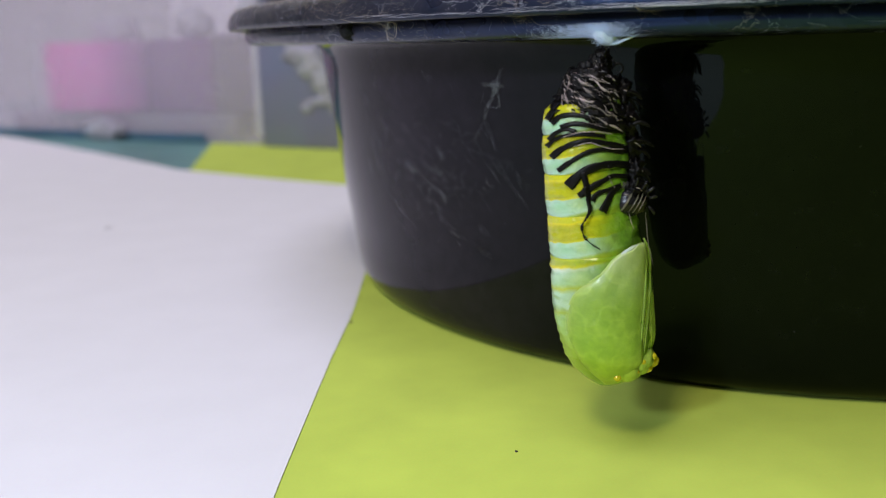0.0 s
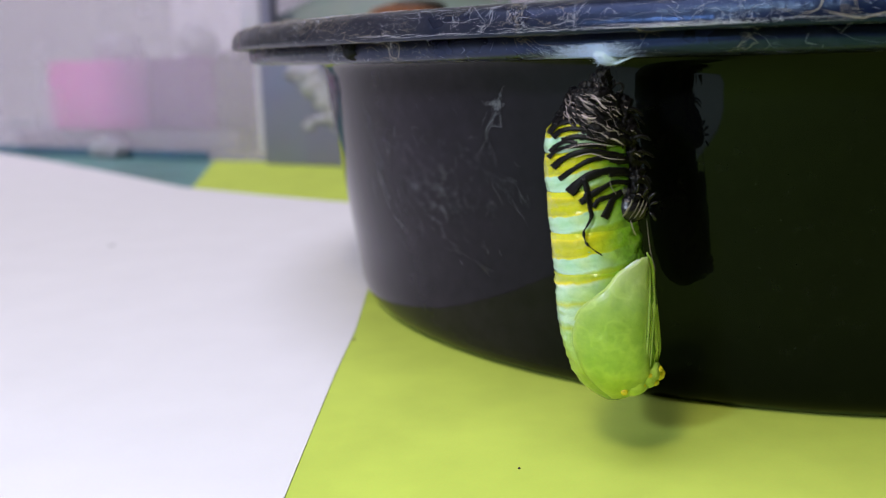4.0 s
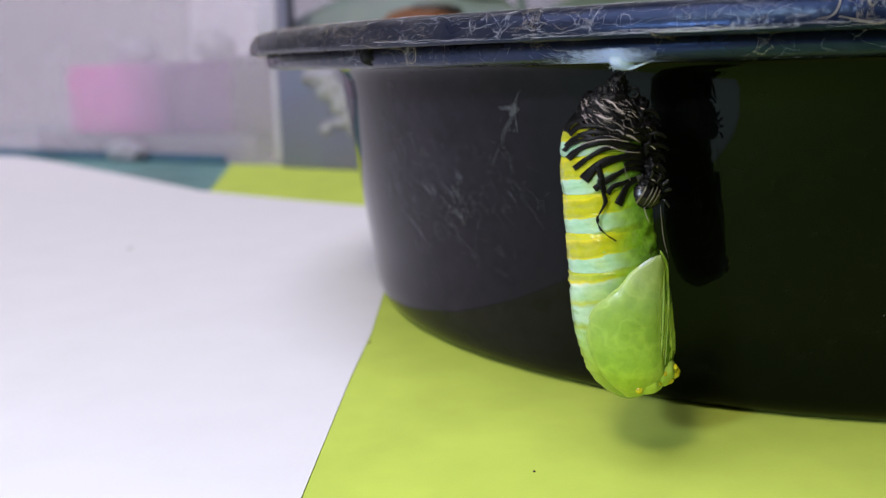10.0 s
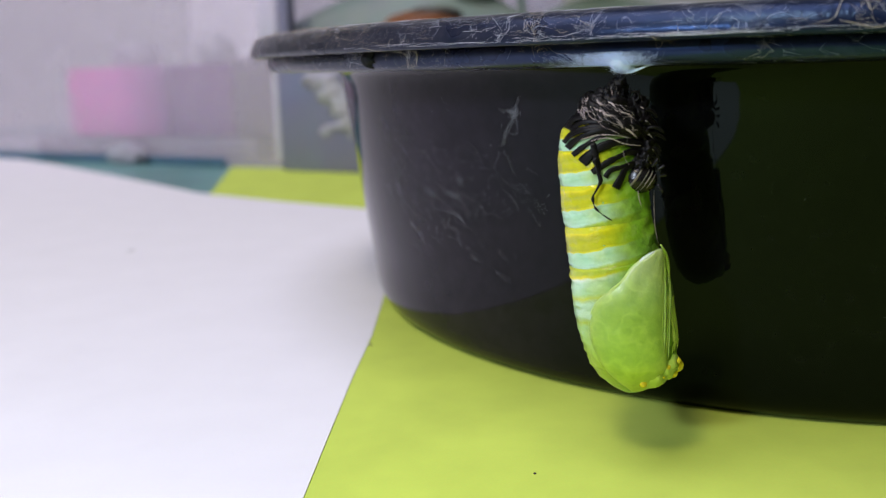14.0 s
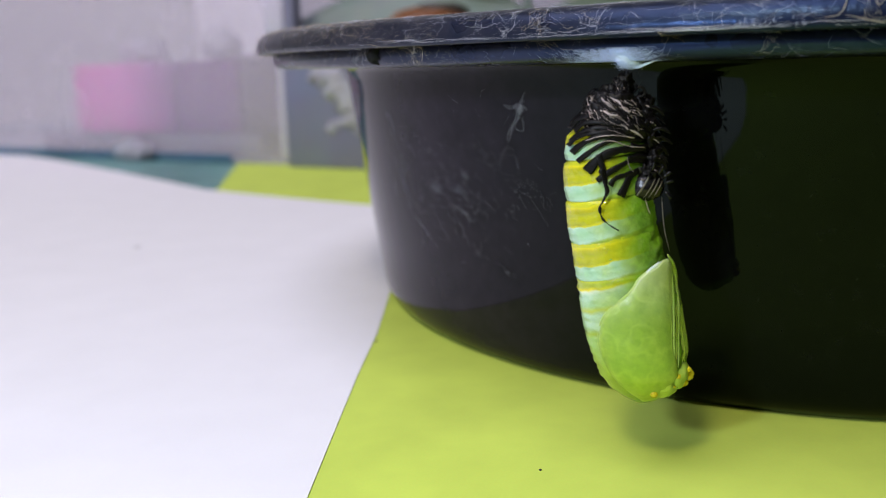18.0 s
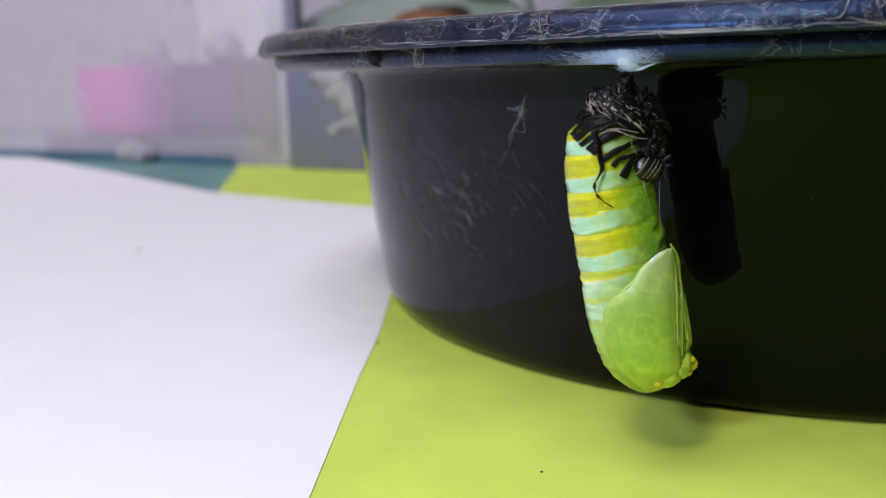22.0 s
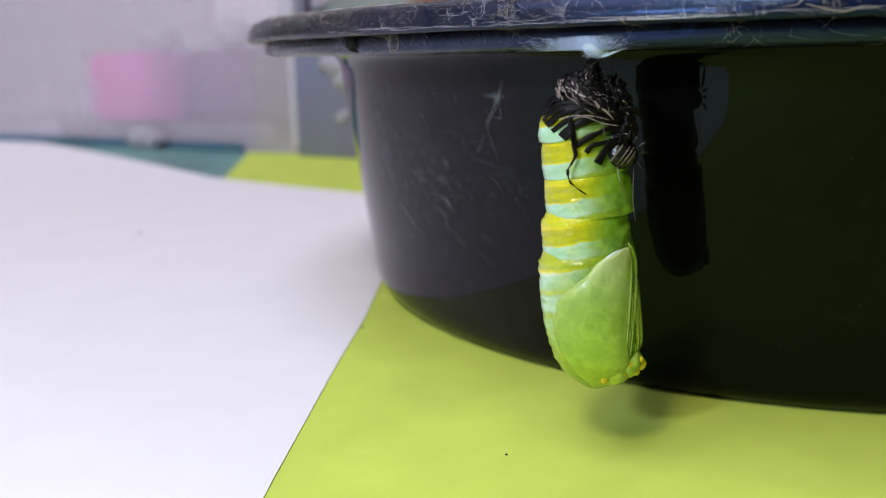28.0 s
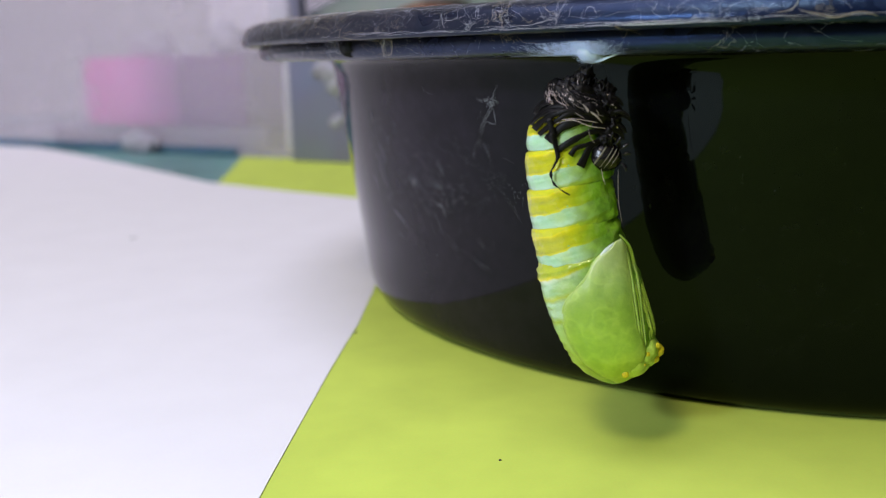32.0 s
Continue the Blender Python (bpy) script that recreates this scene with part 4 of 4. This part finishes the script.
        for s in range(3):
            bm = bmesh.new()
            p = Vector((rnd.uniform(-0.3, 0.5), y - 0.9 + rnd.uniform(-0.3, 0.3), rz * rnd.uniform(-0.4, 0.5)))
            d = Vector((rnd.uniform(0.5, 1.5), rnd.uniform(-0.3, 0.6), rnd.uniform(-1.0, 0.4)))
            tube(bm, [p, p + 0.6 * d + Vector((0, -0.1, 0.25)), p + 1.1 * d + Vector((0, 0, 0.1)), p + 1.5 * d + Vector((0, 0, -0.35))], rnd.uniform(0.12, 0.26), 6, 14)
            part("shed_leg", bm, M_skin, lump)
        bm = bmesh.new()
        tube(bm, [(0.2, y - 1.45, 0.4), (0.6, y - 1.4, 0.25), (1.0, y - 1.1, -0.1)], 0.06, 5, 8)
        part("pale_streak", bm, M_streak, lump)
    head = placed(part("head_skin", blob((0.1, -3.2, 0.1), (1.95, 1.5, 1.65), 11, 0.06, 36, 26), M_film, animal, "glossy dark empty head skin"), "head", (3.1, -14.4))
    # pale stripes that follow the rounded shell, and the dull opening behind them
    for x, r in ((-0.7, 0.12), (0.15, 0.04), (0.65, 0.05), (1.15, 0.035)):
        line = []
        for k in range(9):
            f = -0.9 + 1.8 * k / 8
            u, v = (x + 0.75 * f) / 1.95, 0.82 * f
            line.append((0.1 + 1.95 * u, -3.2 - 1.53 * math.sqrt(max(0.0, 1 - u * u - v * v)), 0.1 + 1.65 * v))
        bm = bmesh.new()
        tube(bm, line, r, 6, 18)
        part("head_stripe", bm, M_dull, head)
    part("neck_membrane", blob((-1.0, -3.5, 1.75), (0.75, 0.4, 0.6), 17, 0.5, 20, 14, 1.8), M_membrane, head, "crinkled grey green membrane")
    for p, d in (((1.0, -4.6, 1.5), (0.5, -0.2, 1.0)), ((1.6, -4.2, 1.1), (0.9, -0.2, 0.7)), ((0.3, -4.4, 1.8), (0.2, -0.3, 1.1)), ((1.9, -4.0, -0.4), (0.7, -0.1, -0.9)), ((2.0, -3.9, 0.5), (0.9, 0.0, 0.2))):
        p, d = Vector(p), Vector(d)
        bm = bmesh.new()
        tube(bm, [p, p + 0.5 * d + Vector((0.1, 0, 0.1)), p + d], 0.2, 6, 10)
        part("shed_leg", bm, M_film, head)
    for line in ([(2.9, -15.6), (3.2, -16.6), (3.6, -17.4)], [(4.9, -15.5), (5.1, -17.5), (5.4, -19.5), (6.0, -21.6)]):
        bm = bmesh.new()
        tube(bm, [(x - 3.1, body_y(x, z, 0.35) if x < 4.6 else -3.2, z + 14.4) for i, (x, z) in enumerate(line)], 0.045, 5, 14)
        part("pale_filament", bm, M_streak, head)
    stalk = placed(part("stalk", blob((0, 0, -0.35), (1.0, 0.9, 1.55), 21, 0.5, 30, 20, 2.4), M_skin, animal, "knotted black stalk gripping the silk"), "fixed", (0.6, -1.5))
    bm = bmesh.new()
    tube(bm, [(0.8, -1.6, -1.2), (1.0, -2.3, -0.7), (1.5, -2.4, -0.6), (1.8, -2.4, -1.1), (1.5, -2.4, -1.6), (1.0, -2.3, -1.5)], 0.15, 6, 24)
    part("curl", bm, M_skin, stalk)
    for x, z, w in ((-0.9, -0.3, 0.5), (0.5, 0.5, -0.6), (-0.4, -1.3, 0.7), (0.6, -0.6, 0.45)):
        bm = bmesh.new()
        tube(bm, [(x, -0.9, z), (x + 0.5 * w, -1.5, z + 0.35), (x + w, -1.5, z), (x + 0.7 * w, -1.4, z - 0.4), (x + 0.1 * w, -1.1, z - 0.45)], 0.14, 6, 20)
        part("curl", bm, M_skin, stalk)


old_skin()


PX, PY, PZ = AX * 0.993 + 0.7, AY * 0.993, AZ + 0.68


def silk_pad():
    rows, n = [], 40
    # widest under the ring, drawn out to the point that the animal grips
    for z, rx, ry, cx in ((0.9, 1.1, 0.5, -0.25), (0.6, 1.55, 0.9, -0.15), (0.2, 1.55, 1.15, -0.05), (-0.2, 1.4, 1.15, 0.05), (-0.6, 1.2, 1.0, 0.15), (-0.95, 0.95, 0.8, 0.3), (-1.2, 0.6, 0.5, 0.4), (-1.3, 0.2, 0.2, 0.45)):
        row = []
        for k in range(n):
            t = 2 * math.pi * k / n
            w = 1 + 0.14 * noise.noise(Vector((math.cos(t) * 2.5, math.sin(t) * 2.5, z * 2.5)))
            row.append((PX + cx + rx * w * math.cos(t), PY - 0.4 + ry * w * math.sin(t), PZ + z))
        rows.append(row)
    bm = bmesh.new()
    vs = grid_faces(bm, rows, close_v=True)
    bm.faces.new(vs[0])
    bm.faces.new(vs[-1])
    pad = tagged(mesh_ob("silk_pad", bm, M_pad), "white silk button spun under the bowl rim", "silk pad")
    rnd = random.Random(2)
    bm = bmesh.new()
    for k in range(1500):
        f, t = rnd.random(), rnd.uniform(math.pi, 2 * math.pi)
        z = 0.8 - 1.9 * f
        rx = 1.55 - 0.85 * f
        p = Vector((PX + 0.4 * f - 0.1 + rx * math.cos(t), PY - 0.4 + (1.15 - 0.4 * f) * math.sin(t), PZ + z))
        d = Vector((0.5 * math.cos(t) + rnd.gauss(0, 0.25), -0.2 + rnd.gauss(0, 0.1), rnd.gauss(0.25 if f < 0.6 else 0.0, 0.22)))
        tube(bm, [p, p + 0.5 * d, p + rnd.uniform(0.7, 1.2) * d + Vector((0, 0, rnd.gauss(0, 0.08)))], rnd.uniform(0.004, 0.010), 3, 3)
    ob = mesh_ob("fuzz", bm, M_pad)
    ob.parent = pad
    bm = bmesh.new()
    for k in range(9):
        w = rnd.gauss(0, 0.07)
        tube(bm, [(PX + 0.5, PY - 0.9, PZ - 1.1 + w), (PX + 1.2, PY - 1.2, PZ - 0.95 + 1.6 * w), (PX + 2.2, PY - 1.5, PZ - 0.6 + w), (PX + 3.9, PY - 1.9, PZ - 0.05 + 0.4 * w)], rnd.uniform(0.02, 0.05), 5, 14)
    ob = mesh_ob("silk_cord", bm, M_pad)
    ob.parent = pad


silk_pad()


# ---------------------------------------------------------------- things behind the bowl
def storage_bin():
    ob = tagged(new("storage_bin"), "cloudy clear plastic storage bin on the table", "storage bin")
    base = (-115, 467)
    ang = math.degrees(math.atan(-0.55))
    ob.matrix_world = pose(base[0] * MM, base[1] * MM, -1.0 * MM, 0, 0, ang)
    part("front_wall", box_bm(-330, 0, 0, 47, 2, 230, 0.6), M_bin, ob)
    part("side_wall", box_bm(45, 2.2, 0, 47, 330, 230, 0.6), M_bin, ob)
    part("side_wall", box_bm(-330, 2.2, 0, -328, 330, 230, 0.6), M_bin, ob)
    part("back_wall", box_bm(-330, 330.2, 0, 47, 332, 230, 0.6), M_binback, ob)
    part("base", box_bm(-327, 2.4, 0.5, 44, 330, 3, 0.6), M_bin, ob)
    part("rib", box_bm(37.5, -3, 4, 41, -0.3, 60, 1.2), M_binrib, ob, "pale moulded rib")
    latch = part("latch", box_bm(34.5, -7, 60, 46, -0.3, 84, 2), M_latch, ob, "pale plastic latch")
    part("latch_hinge", box_bm(46.2, -6, 60, 51.5, -0.3, 84, 0.5), M_slate, latch, "slate hinge strip")
    part("base_trim", box_bm(-330, -1.6, 0.2, 4, -0.3, 4.5, 0.4), M_trim, ob, "dark blue base trim")
    return ob


storage_bin()


def behind():
    ang = math.atan(-0.55)

    def at(u, v, z=2.2):
        return pose((-115 + u * math.cos(ang) - v * math.sin(ang)) * MM, (467 + u * math.sin(ang) + v * math.cos(ang)) * MM, z * MM, 0, 0, math.degrees(ang))

    pink = tagged(mesh_ob("pink_box", box_bm(-34, 0, 0, 40, 40, 36, 2), M_pink), "pink cardboard box inside the storage bin", "box")
    pink.matrix_world = at(-75, 3, 13)
    mauve = tagged(mesh_ob("mauve_box", box_bm(-17.5, 0, 0, 24, 40, 36, 2), M_mauve), "dull mauve cardboard box beside the pink box", "box")
    mauve.matrix_world = at(-17, 4, 13)
    violet = tagged(mesh_ob("grey_violet_box", box_bm(-13, 0, 0, 13, 40, 38, 2), M_violet), "grey violet cardboard box beside the mauve box", "box")
    violet.matrix_world = at(21, 5, 13)
    rack = tagged(mesh_ob("white_tray", box_bm(-110, 0, 0, 50, 60, 10.6, 2), M_card), "grey tray holding the boxes up in the bin", "tray")
    rack.matrix_world = at(-30, 4, 2.2)
    slate = tagged(new("slate_board"), "slate blue board with torn white patches leaning on the bin", "board")
    slate.matrix_world = at(62, -9, -0.6)
    part("panel", box_bm(-16, 0, 0, 44, 4, 58, 1), M_slate, slate)
    for k, (x, z, rx, rz) in enumerate(((9, 41, 9, 3.5), (14, 36, 8, 5), (19, 30, 6, 6), (22, 24, 4, 6), (10, 18, 3, 2), (16, 20.5, 6, 1.4), (4, 43, 4, 2.5))):
        part("white_patch", blob((x, -0.1, z), (rx, 0.5, rz), k + 30, 0.9, 24, 14, 2.0), M_patch, slate)
    scrap = tagged(mesh_ob("paper_scrap", blob((0, 0, 0), (13, 2.5, 5.5), 41, 0.7, 32, 20, 2.2), M_patch), "crumpled pale scrap lying against the storage bin", "scrap")
    scrap.matrix_world = at(-60, -5.0, 4.3)
    for u, z, rx, rz, seed in ((-68, 54.6, 13, 6.0, 51), (-12, 55.6, 9, 7.0, 52)):
        wrap = tagged(mesh_ob("plastic_wrap", blob((0, 0, 0), (rx, 7, rz), seed, 0.9, 36, 24, 2.2), M_binrib), "crumpled clear wrap lying on the boxes", "wrap", group="wraps on the boxes")
        wrap.matrix_world = at(u, 16, z)
    plant = tagged(new("leafy_cutting"), "leafy green cutting standing in the storage bin", "plant")
    plant.location = (35 * MM, 455 * MM, 2.2 * MM)
    bm = bmesh.new()
    tube(bm, [(0, 0, 0), (2, 1, 40), (-2, 0, 80), (1, 0, 120)], 2.0, 8, 24, False)
    part("stem", bm, M_leaf, plant)
    for k, (dx, dy, z, ln) in enumerate(((-1, 0.02, 66, 112), (1, 0.1, 60, 95), (-0.9, 0.3, 84, 100), (0.9, 0.4, 88, 90), (-0.7, -0.2, 104, 70), (0.8, -0.2, 108, 70))):
        rows = []
        for i in range(13):
            f = i / 12
            w = (20 if ln > 110 else 15) * math.sin(math.pi * f ** 0.8) + 0.3
            droop = 14 * f * f
            rows.append([(dx * ln * f - dy * w * q, dy * ln * f + abs(dx) * 0.5 * w * q, z - 2 + 12 * f - droop + 0.8 * w * q - 1.5 * (1 - q * q)) for q in (-1, -0.5, 0, 0.5, 1)])
        bm = bmesh.new()
        grid_faces(bm, rows)
        ext = bmesh.ops.extrude_face_region(bm, geom=bm.faces[:])
        for v in ext["geom"]:
            if isinstance(v, bmesh.types.BMVert):
                v.co.y += 0.6 * MM
        part("leaf", bm, M_leaf, plant)
    jar = tagged(new("jar"), "dark jar with an orange brown domed lid", "jar")
    jar.location = (-11 * MM, 430 * MM, -1.0 * MM)
    part("jar_body", lathe([(0.01, 0), (20, 0), (23, 3), (24, 30), (22, 52), (19, 56), (0.01, 56)], 48), M_jar, jar)
    lid = part("lid", lathe([(0.01, 56), (20.5, 56), (21, 59), (19.5, 64), (15, 68), (8, 70), (0.01, 70.3)], 48), M_brown, jar, "orange brown domed lid")
    part("lid_cap", lathe([(0.01, 66), (13.5, 66.2), (12.5, 69.2), (8, 71.2), (0.01, 71.8)], 40, (4.0, -1.0)), M_jar, lid, "dark domed cap")


behind()

for k, (x, y, s) in enumerate(((8.3, 101.6, 0.17), (-15.0, 154.5, 0.3))):
    sp = mesh_ob("speck", blob((x, y, -0.45), (s, s, 0.12), k), M_speck)
    tagged(sp, "tiny dark speck lying on the lime paper", "speck", group="specks on the paper")

tagged(mesh_ob("smudge", blob((-86.3, 246.0, -0.34), (0.9, 1.6, 0.06), 3), M_smudge), "faint grey smudge on the white paper", "smudge")

# ---------------------------------------------------------------- movement
# seconds; shift x, z and lean of the front; shift x, z of the mid body; how far down the old skin still reaches, and its side shift
STIR = [
    (0.0, -0.36, -1.16, -0.8, -0.13, -1.12, 15.4, -3.4),
    (0.5, -0.35, -2.07, 0.2, 0.14, -2.32, 16.4, -3.1),
    (1.0, 0.20, -0.96, 2.2, 0.29, -1.41, 14.7, -3.2),
    (1.5, 0.27, -0.02, 2.5, -0.19, -0.23, 13.4, -3.7),
    (2.0, -0.04, 0.15, 0.8, -0.11, 0.24, 13.1, -3.7),
    (2.5, 0.41, 0.03, 3.1, -0.13, -0.02, 13.2, -3.8),
    (3.0, 0.05, -0.07, 0.8, 0.04, 0.13, 13.2, -3.6),
    (3.5, -0.09, -1.10, 0.7, -0.06, -1.16, 14.4, -3.5),
    (5.5, 0.02, 0.32, -0.4, 0.03, 0.09, 12.4, -3.7),
    (6.0, 0.00, 0.00, 0.0, 0.00, 0.00, 12.5, -3.6),
    (6.5, -0.28, -1.12, 0.1, 0.14, -1.21, 13.9, -3.4),
    (7.0, 0.08, -0.36, 3.0, 0.10, -1.00, 12.8, -3.6),
    (7.5, 0.17, 0.27, 3.5, -0.19, -0.26, 11.9, -3.9),
    (8.0, -0.13, 0.46, -0.7, -0.05, 0.40, 11.3, -3.6),
    (8.5, 0.18, 0.27, 1.6, -0.05, 0.08, 11.6, -3.8),
    (9.0, 0.15, -0.52, 1.8, -0.13, -0.73, 12.5, -3.7),
    (9.5, -0.40, -1.14, 0.6, -0.02, -1.22, 13.3, -3.4),
    (10.0, -0.22, -0.24, 1.1, 0.03, -0.74, 12.0, -3.7),
    (10.5, -0.16, 0.26, -0.0, -0.03, -0.12, 11.3, -3.7),
    (11.0, -0.04, 0.38, -0.7, 0.25, 0.29, 10.6, -3.3),
    (11.5, 0.21, 0.25, 1.4, 0.04, 0.19, 10.8, -3.7),
    (12.0, -0.34, -0.67, 1.0, -0.20, -0.89, 12.0, -3.8),
    (12.5, -0.23, -1.07, 1.1, 0.06, -1.31, 12.5, -3.3),
    (13.0, 0.40, 0.18, 4.5, -0.11, -0.36, 10.7, -4.0),
    (13.5, 0.57, 0.65, 6.1, -0.30, -0.05, 10.1, -4.1),
    (14.0, -0.15, 0.68, 2.6, -0.41, 0.63, 9.4, -3.7),
    (14.5, 0.04, 0.52, 3.8, -0.39, 0.32, 9.8, -3.9),
    (16.5, 0.07, 0.40, 2.8, -0.44, -0.24, 9.3, -4.1),
    (17.0, -0.25, 0.44, 0.5, -0.37, 0.09, 8.9, -3.7),
    (17.5, -0.17, 0.19, 1.2, -0.39, -0.11, 9.2, -3.9),
    (18.0, 0.10, -1.00, 4.2, -0.43, -1.75, 11.0, -3.9),
    (18.5, -0.39, -0.74, 2.3, -0.35, -1.42, 10.2, -3.7),
    (19.0, -0.12, 0.30, 4.5, -0.66, -0.41, 8.9, -4.5),
    (19.5, -0.26, 0.45, 1.9, -0.44, 0.22, 8.3, -3.9),
    (20.0, 0.22, 0.38, 4.8, -0.49, -0.09, 8.4, -4.1),
    (20.5, -0.34, 0.16, 2.1, -0.49, -0.06, 8.7, -4.0),
    (21.0, -0.24, -0.82, 5.8, -0.68, -1.62, 10.2, -4.0),
    (21.5, 0.05, -0.10, 5.5, -0.36, -1.02, 9.0, -4.2),
    (22.0, 0.29, 0.40, 4.7, -0.42, -0.37, 8.2, -4.5),
    (22.5, -0.23, 0.42, 0.9, -0.24, 0.17, 7.7, -3.7),
    (23.0, -0.59, 0.35, 1.7, -0.63, -0.03, 8.0, -4.2),
    (23.5, -0.55, -0.72, 2.9, -0.56, -1.33, 9.3, -4.0),
    (24.0, 0.39, -0.20, 6.1, -0.09, -0.99, 8.7, -3.7),
    (24.5, 0.13, 0.26, 6.0, -0.56, -0.44, 8.0, -4.2),
    (25.0, -0.74, 0.42, 1.5, -0.45, 0.15, 7.5, -3.7),
    (25.5, -0.59, -0.14, 1.7, -0.24, -0.29, 8.1, -3.7),
    (27.5, -1.01, 0.12, -0.1, -0.19, 0.05, 7.6, -4.1),
    (28.0, -0.90, -0.78, -0.0, 1.02, -0.56, 8.3, -3.1),
    (28.5, -0.04, -0.47, 6.7, 0.71, -0.68, 8.5, -3.4),
    (29.0, -0.68, -0.82, 7.4, -0.20, -1.62, 9.0, -4.0),
    (29.5, -0.64, -0.02, 6.4, -0.40, -0.46, 7.8, -4.4),
    (30.0, -0.35, 0.28, 7.2, -0.23, 0.04, 7.2, -4.3),
    (30.5, -0.68, -1.30, 3.9, 1.07, -0.75, 8.4, -2.9),
    (31.0, -0.98, -0.33, 8.1, 0.13, -0.33, 8.0, -3.6),
    (31.5, -0.31, -0.60, 13.0, -0.47, -1.59, 8.5, -4.3),
    (32.0, -0.29, -0.07, 12.1, -0.48, -1.06, 7.9, -4.2),
]
STIR = [(r[0], r[1] + (0.3 if r[0] > 26 else 0.0), r[2], r[3], r[4] + (0.15 if r[0] > 26 else 0.0), *r[5:]) for r in STIR]
SKIN_START, SKIN_TOP = 12.5, 3.0


def shifted(row, z):
    """Shift and lean of the body at height z below the hanging place."""
    t, jx, jz, lean, mx, mz, reach, sx = row
    if z > -13.6:
        f = -z / 13.6
        return mx * f, mz * f, lean * (-z / 24.0) ** 1.6
    f = min(1, (-z - 13.6) / 10.4)
    return mx + (jx - mx) * f, mz + (jz - mz) * f, lean * (min(24.0, -z) / 24.0) ** 1.6


def motions():
    for ob, kind, x, z in movers:
        rows = []
        for row in STIR:
            t = row[0]
            if kind == "fixed":
                rows.append((t, pose(x * MM, 0, z * MM, 0, 0.2 * row[3], 0)))
                continue
            if kind == "front":
                dx, dz, lean = row[1], row[2], row[3]
                rows.append((t, pose((x + dx) * MM, 0, (z + dz) * MM, 0, -lean, 0)))
                continue
            if kind == "body":
                dx, dz, lean = shifted(row, z)
                rows.append((t, pose((x + dx) * MM, 0, (z + dz) * MM, 0, -lean, 0)))
                continue
            d, reach = -z, row[6]
            if d <= SKIN_TOP:
                nd = d
            elif d <= SKIN_START:
                nd = SKIN_TOP + (d - SKIN_TOP) * (reach - SKIN_TOP) / (SKIN_START - SKIN_TOP)
            else:
                nd = d + reach - SKIN_START
            dx, dz, lean = shifted(row, -nd)
            dx += section(-nd)[0] - section(z)[0]
            shed = max(0.0, min(1.0, (SKIN_START - reach) / 4.5))
            if kind == "head":
                slide, tilt = -0.10 * shed, 8.0 * shed
                nd += 0.8 * shed
            elif kind == "thread":
                slide, tilt = -0.5 - 1.3 * max(0.0, min(1.0, (9.0 - reach) / 2.0)), 0.0
            elif kind == "edge_strip":
                slide, tilt = 0.4 * shed, 0.0
                nd += 0.7 * shed
            elif kind == "strip":
                slide, tilt = 0.5 * shed, 4.0 * shed
                nd += 0.9 * shed
            else:
                slide, tilt = (0.05 * shed, 16.0 * shed) if x < 1.0 else (-0.2 * shed, 8.0 * shed)
            rows.append((t, pose((x + dx + slide) * MM, 0, -nd * MM, 0, -lean + tilt, 0)))
        walk(ob, rows)


motions()
